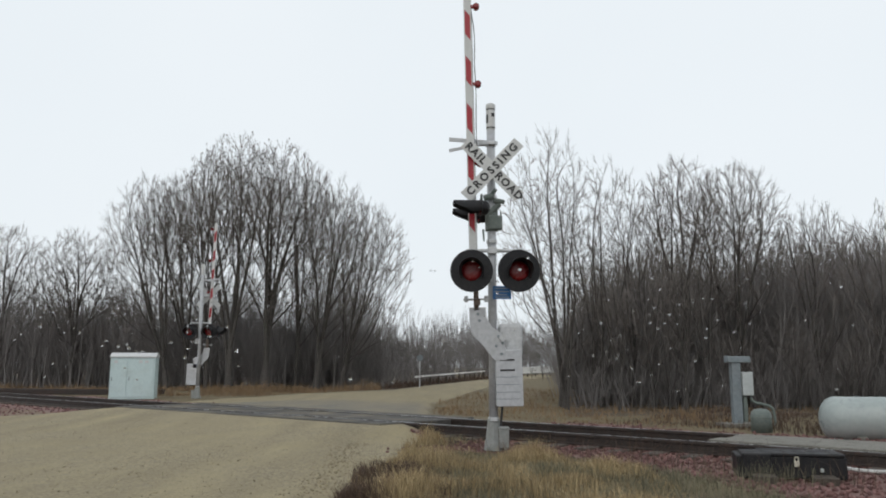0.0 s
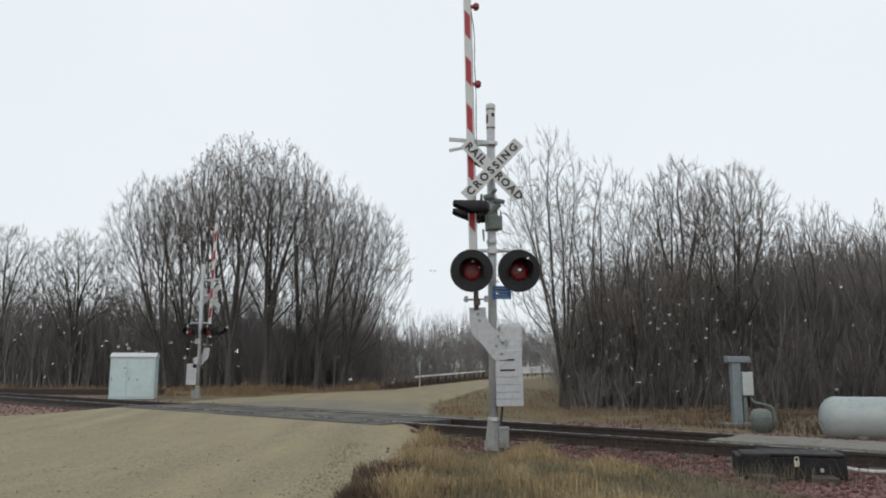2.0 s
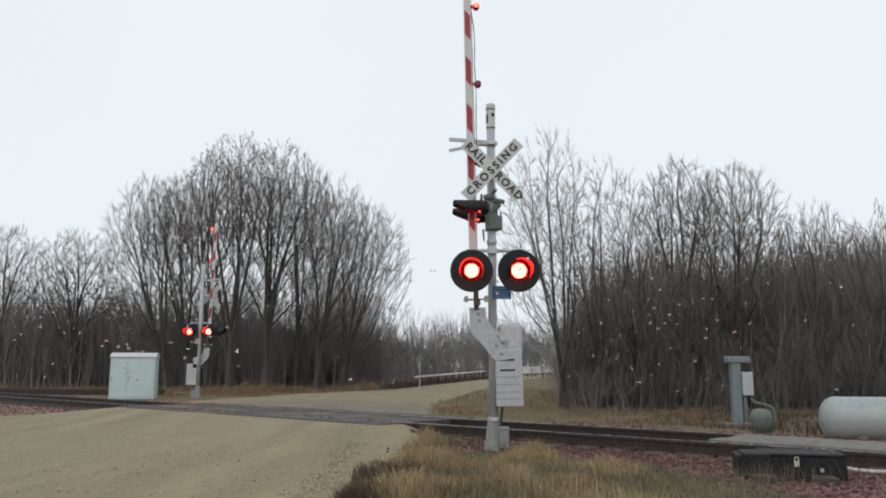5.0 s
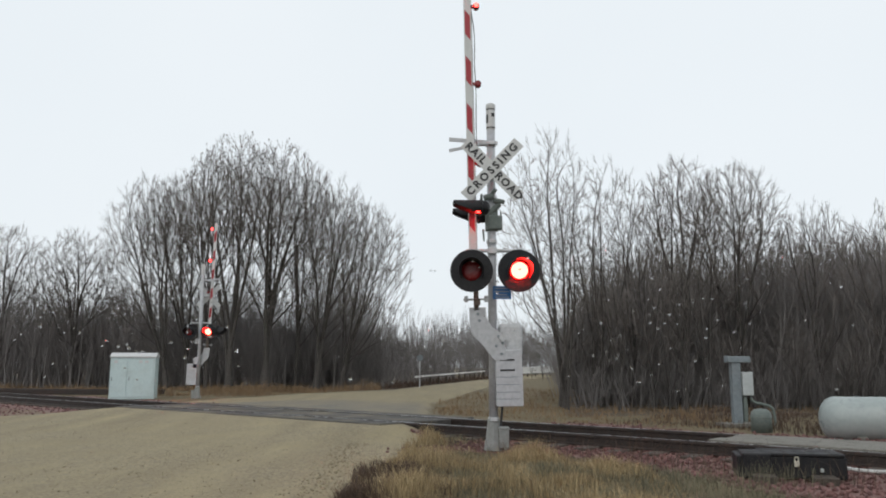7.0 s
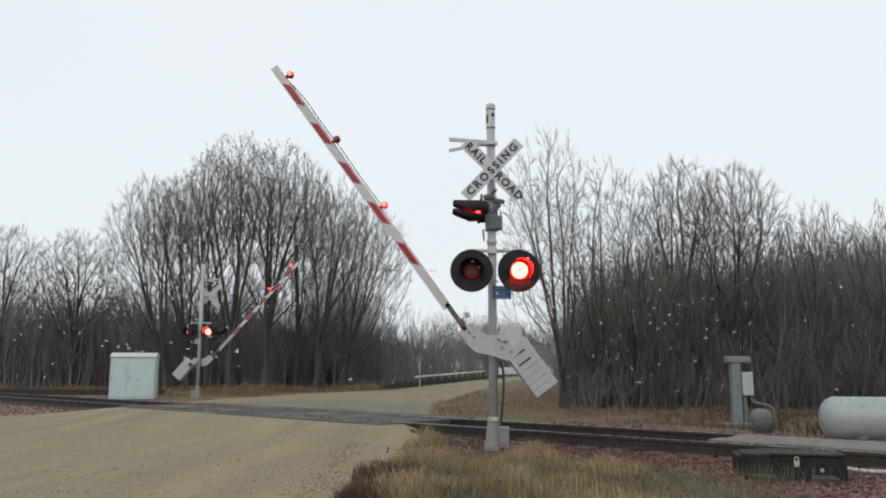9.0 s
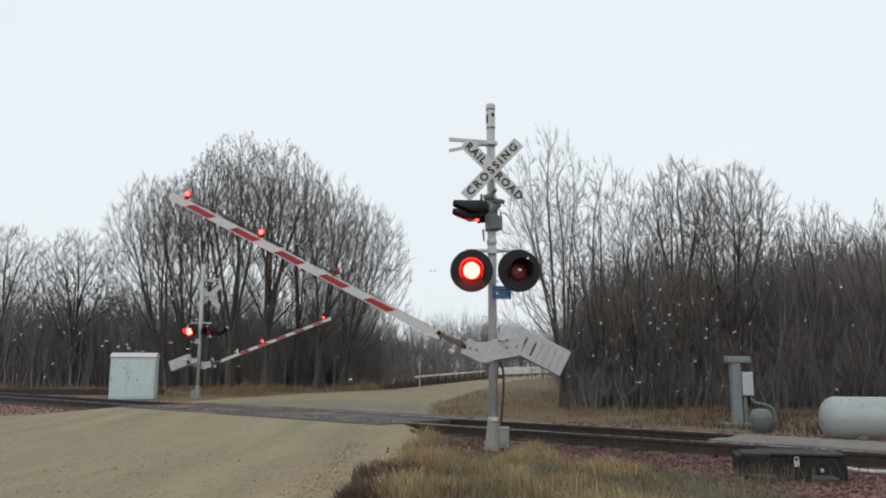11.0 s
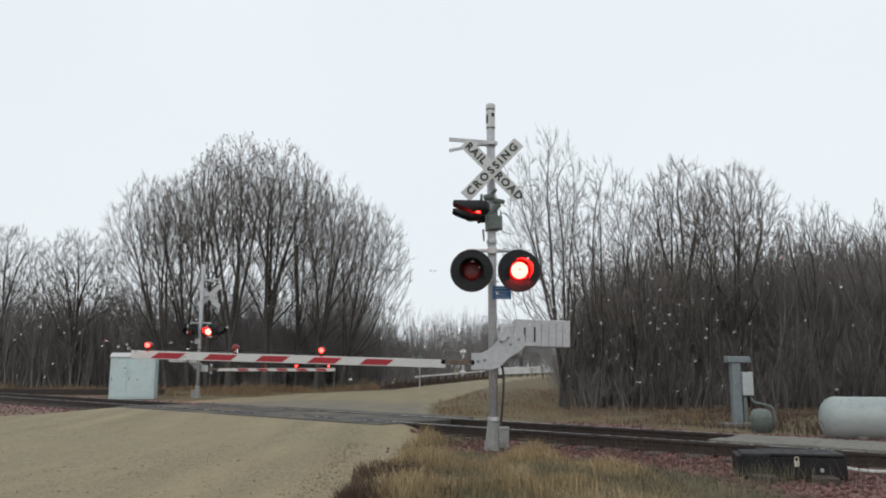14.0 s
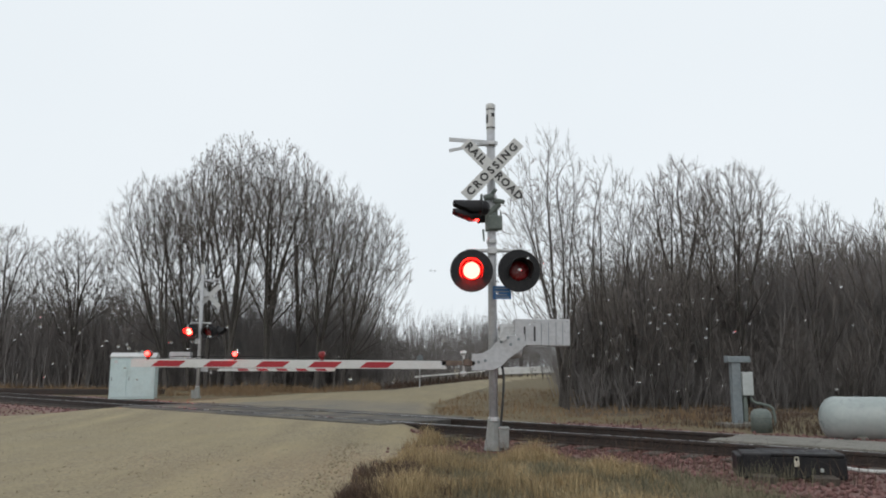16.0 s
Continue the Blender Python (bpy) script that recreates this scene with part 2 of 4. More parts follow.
ROAD_RIGHT = [(-20, 1.9), (3.5, 1.6), (6.4, -0.72), (8, -0.95), (10.7, -0.58), (13.7, -0.3), (17, -0.4), (25, -0.4), (38, 1.3), (49, 2.9), (70, 6.0), (98, 12.5), (140, 24), (300, 80)]
ROAD_LEFT = [(-20, -17), (18, -17), (24, -10.5), (27, -9.6), (31, -8.4), (36, -6.6), (43, -2.6), (60, 0.4), (80, 4.7), (98, 9.0), (140, 20), (300, 75)]


def lay(x, y):
    """Height of the ground and its cover: gravel, ballast, asphalt, woods."""
    s, n = ALONG.x * x + ALONG.y * y, ACROSS.x * x + ACROSS.y * y
    cross = smooth(9.2, 10.4, s) * (1 - smooth(20.2, 21.6, s))
    inside = smooth(-0.35, 0.35, curve_at(ROAD_RIGHT, y) - x) * smooth(-0.35, 0.35, x - curve_at(ROAD_LEFT, y))
    bed = smooth(7.9, 9.0, n + 0.35 * math.sin(s * 0.9) + max(0, 4 - s) * 0.22) * (1 - smooth(14.4, 15.4, n + 0.3 * math.sin(s * 1.3)))
    if s > 12:
        lo = 9.0 - 2.0 * smooth(19.0, 21.5, s)
        bed = smooth(lo, lo + 0.9, n + 0.35 * math.sin(s * 0.9)) * (1 - smooth(14.4, 15.4, n + 0.3 * math.sin(s * 1.3)))
    if s > 18 and n < 9.3:
        bed *= 0.5
    if n < 10.3 and s < 21:
        bed *= 1 - smooth(7.4, 8.8, s)
    bed *= 1 - cross
    gravel = inside * (1 - bed)
    asphalt = cross * smooth(10.5, 10.8, n) * (1 - smooth(14.0, 20.5, n)) * inside
    ramp = cross * smooth(6.8, 10.4, n) * (1 - smooth(15, 24, n))
    z = 0.165 * ramp * inside
    lump = noise.noise((x * 0.7, y * 0.7, 0)) * 0.05 + noise.noise((x * 2.3, y * 2.3, 3)) * 0.02
    z += lump * (1 - inside) * (1 - bed) * smooth(0, 6, y)
    mound = math.exp(-((x - 0.9) / 1.5) ** 2 - ((y - 8.6) / 1.3) ** 2) * 0.10
    z += mound * (1 - inside)
    z += noise.noise((x * 0.35, y * 0.35, 9)) * 0.03 * inside * (1 - cross)
    z -= bed * 0.02
    woods = smooth(17.0, 18.5, n + noise.noise((x * 0.2, y * 0.2, 5))) * smooth(18.2, 20, y) * smooth(0.135, 0.175, x / max(y, 1)) if x > 2 else smooth(38, 41, y + x * 0.1)
    return z, gravel, bed, asphalt, woods * (1 - inside)


def build_ground():
    def steps(lo, hi, fine_lo, fine_hi, d):
        out = list(np.arange(fine_lo, fine_hi + 1e-6, d))
        k, v = d, fine_hi
        while v < hi:
            k *= 1.22
            v += k
            out.append(min(v, hi))
        k, v = d, fine_lo
        while v > lo:
            k *= 1.22
            v -= k
            out.insert(0, max(v, lo))
        return out
    xs, ys = steps(-2500, 2500, -18, 10, 0.25), steps(-300, 4000, 5, 32, 0.25)
    verts, info = [], []
    for y in ys:
        for x in xs:
            z, *cover = lay(x, y)
            verts.append((x, y, z))
            info.append(cover)
    w = len(xs)
    faces = {"road": [], "ground": []}
    for j in range(len(ys) - 1):
        for i in range(w - 1):
            q = (j * w + i, j * w + i + 1, (j + 1) * w + i + 1, (j + 1) * w + i)
            g = sum(info[k][0] for k in q) / 4
            faces["road" if g > 0.5 else "ground"].append(q)
    for name, fs in faces.items():
        used = sorted({k for f in fs for k in f})
        where = {k: i for i, k in enumerate(used)}
        ob = part(name, ([verts[k] for k in used], [tuple(where[k] for k in f) for f in fs]), GROUND, smooth=True)
        for c, cover in enumerate(("gravel", "ballast", "asphalt", "woods")):
            at = ob.data.attributes.new(cover, "FLOAT", "POINT")
            at.data.foreach_set("value", [info[k][c] for k in used])
        tagged(ob, "tan gravel road running over the railway crossing" if name == "road" else "flat ground of dry turf and leaf litter", name, kind="structure")


build_ground()

# ---------------------------------------------------------------- railway track


def rail_profile(bm, n, s0, s1):
    """One rail of the usual foot, web and head section."""
    sec = [(-0.075, 0.015), (-0.075, 0.03), (-0.012, 0.05), (-0.012, 0.13), (-0.036, 0.14), (-0.036, 0.17), (-0.028, 0.182),
           (0.028, 0.182), (0.036, 0.17), (0.036, 0.14), (0.012, 0.13), (0.012, 0.05), (0.075, 0.03), (0.075, 0.015)]
    a = [bm.verts.new((*track_xy(s0, n + o), z)) for o, z in sec]
    b = [bm.verts.new((*track_xy(s1, n + o), z)) for o, z in sec]
    for i in range(len(sec)):
        j = (i + 1) % len(sec)
        bm.faces.new((a[i], a[j], b[j], b[i]))
    bm.faces.new(a), bm.faces.new(b)
    return bm


def strip(bm, s0, s1, n0, n1, z0, z1, bev=0.0):
    """A block laid along the track."""
    c = track_xy((s0 + s1) / 2, (n0 + n1) / 2)
    yaw = math.degrees(math.atan2(ALONG.y, ALONG.x))
    box(bm, (0, 0, 0), (abs(s1 - s0), abs(n1 - n0), z1 - z0), bev, pose(c[0], c[1], (z0 + z1) / 2, 0, 0, yaw))
    return bm


def build_track():
    track = tagged(empty("railway_track", pose(0, 0, 0)), "single railway track of dark rails on timber ties", "railway track", kind="structure")
    for n in (NEAR_RAIL, FAR_RAIL):
        r = part("rail", rail_profile(bmesh.new(), n, -60, 160), RAILSIDE, track, "dark steel rail")
        part("rail_head", strip(bmesh.new(), -60, 160, n - 0.026, n + 0.026, 0.178, 0.1865), RAILTOP, r, "polished running surface")
    tie = None
    for k in range(130):
        s = -14 + k * 0.56
        if 10.2 < s < 20.4:
            continue
        x, y = track_xy(s, MID)
        if tie is None:
            tie = part("tie", box(bmesh.new(), (0, 0, 0), (0.22, 2.5, 0.16), 0.012), TIE, track)
            ob = tie
        else:
            ob = new("tie", tie.data)
            ob.parent = track
        ob.matrix_basis = pose(x, y, -0.06 + random.uniform(-0.01, 0.006), 0, 0, math.degrees(math.atan2(ALONG.y, ALONG.x)) + random.uniform(-1, 1))
    # flangeway panels of the road crossing
    panels = tagged(empty("crossing_surface", pose(*track_xy(15, MID), 0)), "worn wet grey concrete crossing panels between the rails", "crossing surface", kind="structure")
    inv = panels.matrix_basis.inverted()
    for k in range(4):
        a, b = 10.3 + k * 2.56, 10.3 + (k + 1) * 2.56 - 0.015
        for n0, n1 in ((NEAR_RAIL + 0.10, MID - 0.006), (MID + 0.006, FAR_RAIL - 0.10), (NEAR_RAIL - 0.62, NEAR_RAIL - 0.05), (FAR_RAIL + 0.05, FAR_RAIL + 0.66)):
            ob = part("crossing_panel", strip(bmesh.new(), a, b, n0, n1, 0.02, 0.179 + random.uniform(-0.006, 0.004), 0.012), PANEL, panels)
            ob.data.transform(inv)
    # plank walkway between the rails beside the switch machine
    walkway = tagged(empty("plank_walkway", pose(*track_xy(0, MID), 0)), "weathered pale planks laid between the rails", "walkway", kind="structure")
    inv = walkway.matrix_basis.inverted()
    for k in range(3):
        a, b = 4.4 - k * 3.2, 4.4 - (k + 1) * 3.2 + 0.03
        for i in range(3):
            n0 = NEAR_RAIL + 0.09 + i * 0.445
            ob = part("plank", strip(bmesh.new(), b, a + random.uniform(-0.05, 0.05), n0, n0 + 0.43, 0.03, 0.205 + random.uniform(-0.008, 0.008), 0.015), PLANK, walkway)
            ob.data.transform(inv)
    # siding that leaves behind the relay cabinet
    siding = tagged(empty("siding_track", pose(-16, 38, 0)), "dark siding rails beyond the relay cabinet", "railway track", kind="structure")
    for off in (0.0, 1.5):
        bm = bmesh.new()
        for a, b in (((-27, 36.6 + off), (-12.6, 33.6 + off)),):
            d = (Vector(b) - Vector(a)).normalized()
            m = Matrix.Translation(((a[0] + b[0]) / 2, (a[1] + b[1]) / 2, 0.13)) @ Matrix.Rotation(math.atan2(d.y, d.x), 4, "Z")
            box(bm, (0, 0, 0), ((Vector(b) - Vector(a)).length, 0.07, 0.22), 0.01, m)
        ob = part("rail", bm, RAILSIDE, siding)
        ob.data.transform(siding.matrix_basis.inverted())


# ---------------------------------------------------------------- crossing signals
BULBS = []      # (object, "left", "right" or "steady", rest, lit)


def signal_light(parent, x, y, z, yaw, side, disc=0.30, name="signal_light", hood=0.30, size=1.0):
    """A round black target with its hood and red lens; yaw 0 faces the road user."""
    m = pose(x, y, z, 0, 0, yaw)
    bm = bmesh.new()
    turned(bm, [(0, -0.012), (0.153, -0.012), (0.156, 0.018), (disc, 0.02), (disc + 0.004, 0.008), (disc, -0.004), (0.17, -0.016), (0, -0.016)], 36, pose(0, 0, 0, 90))
    turned(bm, [(0.17, 0.006), (0.17, 0.018), (0.165, 0.14), (0.10, 0.2), (0, 0.2)], 24, pose(0, 0, 0, -90))
    light = part(name, bm, BLACK, parent, "round black signal target with a hooded red lens", smooth=False)
    light.matrix_basis = m @ Matrix.Scale(size, 4)
    # hood round the upper part of the lens, longest on top
    bm = bmesh.new()
    k = 30
    for r, flip in ((0.172, 1), (0.166, -1)):
        ring = []
        for i in range(k + 1):
            a = radians(-38 + 256 * i / k)
            reach = hood * (0.35 + 0.65 * smooth(-0.65, 0.5, math.sin(a)))
            ring.append((bm.verts.new((r * math.cos(a), -0.004, r * math.sin(a))), bm.verts.new((r * 1.03 * math.cos(a), -reach, r * 1.03 * math.sin(a) - 0.02))))
        for (p, q), (u, v) in zip(ring, ring[1:]):
            bm.faces.new((p, q, v, u))
    part("hood", bm, BLACK, light, smooth=True)
    bm = bmesh.new()
    turned(bm, [(0.148, 0.0), (0.145, 0.012), (0.11, 0.022), (0.06, 0.028), (0, 0.03)], 28, pose(0, 0.008, 0, 90))
    part("lens", bm, LENS, light, "dark red glass lens", smooth=True)
    bm = bmesh.new()
    turned(bm, [(0, -0.006), (0.122, -0.004), (0.120, 0.03), (0.098, 0.06), (0.055, 0.08), (0, 0.088)], 28, pose(0, 0, 0, 90))
    bulb = part("bulb", bm, SMALLBULB if name == "side_light" else BULB, light, "glowing red lamp insert", smooth=True)
    bulb.matrix_basis = pose(0, 0.10, 0)
    BULBS.append((bulb, side, (0, 0.10, 0), (0, -0.035, 0)))
    return light


def mast_parts(thing, far):
    """Mast with base, bell, crossbuck, bracket and lights, facing -y."""
    bm = bmesh.new()
    tube(bm, (0, 0, 0.32), (0, 0, 4.92), 0.066, 0.066, 24)
    part("mast", bm, ALU, thing, "weathered silver-painted steel mast", smooth=True)
    bm = bmesh.new()
    turned(bm, [(0, 0), (0.15, 0), (0.145, 0.03), (0.115, 0.20), (0.092, 0.42), (0.085, 0.46), (0, 0.46)], 8)
    box(bm, (0.145, -0.02, 0.17), (0.15, 0.22, 0.27), 0.015)
    box(bm, (0.145, -0.02, 0.32), (0.17, 0.24, 0.03), 0.006)
    for sx in (-0.10, 0.17):
        for sy in (-0.13, 0.13):
            tube(bm, (sx, sy, 0), (sx, sy, 0.06), 0.018, n=8)
    part("base", bm, CONC, thing, "cast grey mast base with bolts")
    for z in (0.42, 3.10, 3.80, 4.66):
        bm = bmesh.new()
        tube(bm, (0, 0, z), (0, 0, z + 0.06), 0.082, n=20)
        box(bm, (0.0, -0.09, z + 0.03), (0.10, 0.05, 0.05), 0.006)
        part("clamp", bm, GALV, thing, "steel mast clamp")
    bm = bmesh.new()
    turned(bm, [(0, 4.92), (0.062, 4.92), (0.072, 4.94), (0.072, 5.27), (0.078, 5.28), (0.078, 5.33), (0.06, 5.355), (0, 5.36)], 24)
    bell = part("bell", bm, WHITE, thing, "white cylindrical electronic bell with dark patches", smooth=False)
    # dark peeling on the white bell, laid on as thin patches
    bm = bmesh.new()
    for a0, z0, hh in ((-150, 5.10, 0.14), (-60, 5.16, 0.06), (-95, 4.955, 0.02), (-95, 5.255, 0.015)):
        wide = 24 if hh > 0.05 else 70
        vs = []
        for i in range(7):
            a = radians(a0 - wide + 2 * wide * i / 6)
            vs.append((bm.verts.new((0.0735 * math.cos(a), 0.0735 * math.sin(a), z0 - hh * 0.5)), bm.verts.new((0.0735 * math.cos(a), 0.0735 * math.sin(a), z0 + hh * 0.5))))
        for (p, q), (u, v) in zip(vs, vs[1:]):
            bm.faces.new((p, u, v, q))
    part("bell_patch", bm, INK, bell, "dark peeling patches")
    # bracket of two flat bars
    bm = bmesh.new()
    slab(bm, [(-0.66, 4.78), (0.10, 4.72), (0.10, 4.66), (-0.66, 4.72)], -0.09, -0.07)
    slab(bm, [(-0.66, 4.62), (-0.20, 4.70), (-0.20, 4.66), (-0.66, 4.57)], 0.0, 0.02)
    tube(bm, (-0.22, 0.01, 4.68), (-0.05, 0, 4.69), 0.02, n=8)
    part("bracket", bm, ALU, thing, "pale flat bracket bars")
    # crossbuck
    for text, turn, y in ((("RAIL", "ROAD"), -46, -0.275), (("CROSSING",), 46, -0.295)):
        bm = bmesh.new()
        box(bm, (0, 0, 0), (1.2, 0.006, 0.195), 0.0)
        blade = part("crossbuck_blade", bm, WHITE, thing, "white crossbuck blade with black letters")
        blade.matrix_basis = pose(-0.20, y - 0.02, 4.08, 0, -turn, 28) if far else pose(0.0, y, 4.21, 0, -turn, 0)
        if len(text) == 1:
            lettering("CROSSING", 0.165, blade, pose(0, -0.0055, 0, 90), INK, 1.46)
        else:
            for word, x in zip(text, (-0.36, 0.36)):
                lettering(word, 0.165, blade, pose(x, -0.0055, 0, 90), INK, 1.24)
    bm = bmesh.new()
    box(bm, (-0.10 * far, -0.165, 4.25 - 0.17 * far), (0.10 + 0.20 * far, 0.21, 0.16 - 0.08 * far), 0.008)
    part("sign_clamp", bm, GALV, thing)
    # lights
    bm = bmesh.new()
    tube(bm, (-0.36, -0.10, 2.98), (0.42, -0.10, 2.98), 0.028, n=12)
    for sx in (-0.38, 0.40):
        tube(bm, (sx, -0.10, 2.98), (sx, (0.34 if far else -0.34), 2.84), 0.03, n=12)
        tube(bm, (sx, (0.34 if far else -0.34), 2.86), (sx, (0.34 if far else -0.34), 2.70), 0.03, n=12)
    box(bm, (0, -0.07, 2.98), (0.14, 0.12, 0.10), 0.01)
    part("light_crossarm", bm, GALV, thing, "steel crossarm carrying the lights", smooth=False)
    if not far:
        signal_light(thing, -0.332, -0.46, 2.625, -3, "left", 0.314)
        signal_light(thing, 0.368, -0.46, 2.625, 4, "right", 0.314)
        signal_light(thing, -0.19, -0.40, 3.59, -80, "right", 0.19, "side_light", 0.62, 0.66)
        signal_light(thing, -0.19, 0.12, 3.57, -80, "left", 0.19, "side_light", 0.62, 0.66)
        bm = bmesh.new()
        tube(bm, (0, 0, 3.30), (0, 0, 3.62), 0.10, n=16)
        tube(bm, (-0.05, -0.05, 3.55), (0.12, -0.09, 3.72), 0.05, n=12)
        box(bm, (0.05, -0.06, 3.42), (0.22, 0.14, 0.22), 0.02)
        tube(bm, (0.14, -0.05, 3.36), (0.14, -0.05, 3.60), 0.012, n=8)
        part("junction_box", bm, MOSS, thing, "dark weathered junction box on the mast")
        for p, q, r in (((-0.12, -0.14, 3.80), (0.02, -0.12, 3.83), 0.05), ((0.03, -0.14, 3.76), (0.19, -0.10, 3.74), 0.045), ((-0.16, -0.12, 3.70), (-0.16, -0.12, 3.86), 0.022), ((0.0, -0.10, 3.86), (0.06, -0.16, 3.93), 0.035), ((-0.14, -0.16, 3.30), (-0.13, -0.16, 3.12), 0.016)):
            part("conduit_fitting", tube(bmesh.new(), p, q, r, r * 0.8, 12), MOSS, thing, "dark conduit fitting")
        # box added on the mast in place of a water smear on the windscreen
        bm = bmesh.new()
        box(bm, (0.27, 0.12, 1.62), (0.36, 0.34, 0.52), 0.06)
        box(bm, (0.08, 0.08, 1.62), (0.2, 0.16, 0.3), 0.02)
        part("gate_mechanism", bm, GALV, thing, "rounded grey box standing in for a windscreen water smear")
        bm = bmesh.new()
        box(bm, (0.14, -0.12, 2.335), (0.28, 0.006, 0.20), 0.0)
        plate = part("notice_plate", bm, BLUE, thing, "small blue notice plate with unreadable white lines")
        bm = bmesh.new()
        for z, w in ((2.40, 0.2), (2.35, 0.22), (2.30, 0.16), (2.265, 0.2)):
            box(bm, (0.14, -0.1245, z), (w, 0.003, 0.012))
        part("writing_bars", bm, LGREY, plate)
        bm = bmesh.new()
        bent(bm, [(0.10, -0.04, 1.30), (0.16, -0.06, 1.15), (0.14, -0.09, 0.75), (0.10, -0.08, 0.36)], 0.018)
        part("cable", bm, RUBBER, thing, "black hanging cable")
    else:
        signal_light(thing, 0.34, 0.28, 2.62, 180, "left")
        signal_light(thing, -0.42, 0.28, 2.62, 180, "right")
        signal_light(thing, -0.75, 0.12, 2.62, -100, "none", 0.24)
        bm = bmesh.new()
        box(bm, (0.06, 0.0, 2.25), (0.2, 0.2, 0.22), 0.02)
        part("junction_box", bm, GALV, thing, "pale junction box on the mast")


def stripe(bm, v0, v1, lean, u, half, y0, y1):
    slab(bm, [(u - half, v0 + lean), (u + half, v0 - lean), (u + half, v1 - lean), (u - half, v1 + lean)], y0, y1)


def gate(m, mirror_lean):
    """Gate arm with its counterweight; origin on the pivot, arm pointing up."""
    thing = tagged(empty("crossing_gate", m), "red and white striped railway gate arm with counterweights", "crossing gate", "gates of the crossing")
    bm = bmesh.new()
    slab(bm, [(-0.49, 0.46), (-0.24, 0.46), (-0.24, 0.30), (-0.16, 0.16), (-0.02, 0.06), (0.03, -0.08), (0.06, -0.26), (0.06, -0.34), (-0.12, -0.34), (-0.17, -0.28), (-0.30, -0.10), (-0.44, 0.04), (-0.48, 0.14)], -0.155, -0.12, 0.008)
    part("support_plate", bm, ALU, thing, "silver-grey bent steel gate support")
    bm = bmesh.new()
    slab(bm, [(-0.16, 0.10), (0.02, 0.06), (0.06, -0.34), (-0.12, -0.34)], 0.12, 0.15, 0.008)
    part("rear_support_plate", bm, ALU, thing)
    bm = bmesh.new()
    box(bm, (0.085, 0, -0.595), (0.40, 0.30, 0.83), 0.012)
    weight = part("counterweight", bm, ALU, thing, "stack of grey counterweight plates")
    for z in (-0.33, -0.48, -0.58, -0.69, -0.80, -0.90):
        bm = bmesh.new()
        box(bm, (0.06, -0.151, z), (0.22 if z > -0.5 else 0.36, 0.006, 0.028 if z > -0.5 else 0.008), 0.0)
        part("slot", bm, INK if z > -0.5 else GREY, weight, "dark adjusting slot" if z > -0.5 else "")
    bm = bmesh.new()
    tube(bm, (0, -0.20, 0), (0, 0.18, 0), 0.05, n=16)
    part("pivot_shaft", bm, GALV, thing, "steel pivot shaft")
    for x, z in ((-0.06, 0.02), (-0.10, -0.12), (0.0, -0.08), (-0.02, -0.24), (-0.36, 0.36), (-0.34, 0.26)):
        bm = bmesh.new()
        tube(bm, (x, -0.17, z), (x, -0.15, z), 0.022, n=8)
        part("bolt", bm, GREY, thing)
    bm = bmesh.new()
    box(bm, (-0.38, -0.14, 0.66), (0.075, 0.03, 0.50), 0.004)
    box(bm, (-0.37, -0.17, 0.54), (0.10, 0.05, 0.10), 0.01)
    part("arm_adapter", bm, ADAPTER, thing, "dark brown breakaway adapter")
    bm = bmesh.new()
    for x in (-0.53, -0.23):
        box(bm, (x * 0.5 - 0.19, -0.16, 0.58), (0.24, 0.025, 0.03), 0.005)
        tube(bm, (x, -0.16, 0.54), (x, -0.16, 0.63), 0.03, n=10)
    part("shear_bracket", bm, GALV, thing, "small steel shear brackets")
    # arm with its stripes
    u, half = -0.41, 0.061
    bm = bmesh.new()
    box(bm, (u, -0.14, (0.84 + 5.53) / 2), (2 * half, 0.03, 5.53 - 0.84), 0.004)
    arm = part("arm", bm, WHITE, thing, "white gate arm with slanted red bands")
    for k in range(5):
        v = 1.66 + k * 0.776
        bm = bmesh.new()
        stripe(bm, v, v + 0.41, 0.055 * mirror_lean, u - 0.004, 0.043, -0.158, -0.122)
        part("red_band", bm, RED, arm)
    bm = bmesh.new()
    tube(bm, (u + half, -0.13, 0.9), (u + half, -0.13, 5.3), 0.008, n=8)
    bent(bm, [(u + half, -0.13, 5.2), (u + half + 0.05, -0.13, 4.8), (u + half + 0.03, -0.13, 4.3), (u + half + 0.05, -0.13, 3.9), (u + half + 0.03, -0.13, 3.2), (u + half + 0.04, -0.13, 2.75)], 0.008, 6)
    part("lamp_cable", bm, RUBBER, arm, "thin black lamp cable")
    return thing, arm


def arm_lamps(thing, schedule, face):
    """Three round red lamps along the arm; face: -1 looks along -y."""
    for v, side in zip((2.69, 3.98, 5.28), schedule):
        bm = bmesh.new()
        turned(bm, [(0, 0.052), (0.035, 0.05), (0.052, 0.03), (0.052, -0.04), (0.03, -0.05), (0, -0.05)], 18, pose(-0.27, -0.14, v, 90))
        box(bm, (-0.33, -0.14, v), (0.06, 0.04, 0.05), 0.006)
        lamp = part("arm_lamp", bm, LENS, thing, "round red marker lamp")
        bm = bmesh.new()
        turned(bm, [(0, 0), (0.036, 0), (0.034, 0.02), (0.022, 0.03), (0, 0.034)], 18, pose(0, 0, 0, 90))
        if face > 0:
            bmesh.ops.transform(bm, matrix=pose(0, 0, 0, 0, 0, 180), verts=bm.verts[:])
        bulb = part("bulb", bm, SMALLBULB, lamp, "glowing red lamp insert", smooth=True)
        rest, lit = (-0.27, -0.14, v), (-0.27, -0.14 + face * 0.035, v)
        bulb.matrix_basis = pose(*rest)
        BULBS.append((bulb, side, rest, lit))


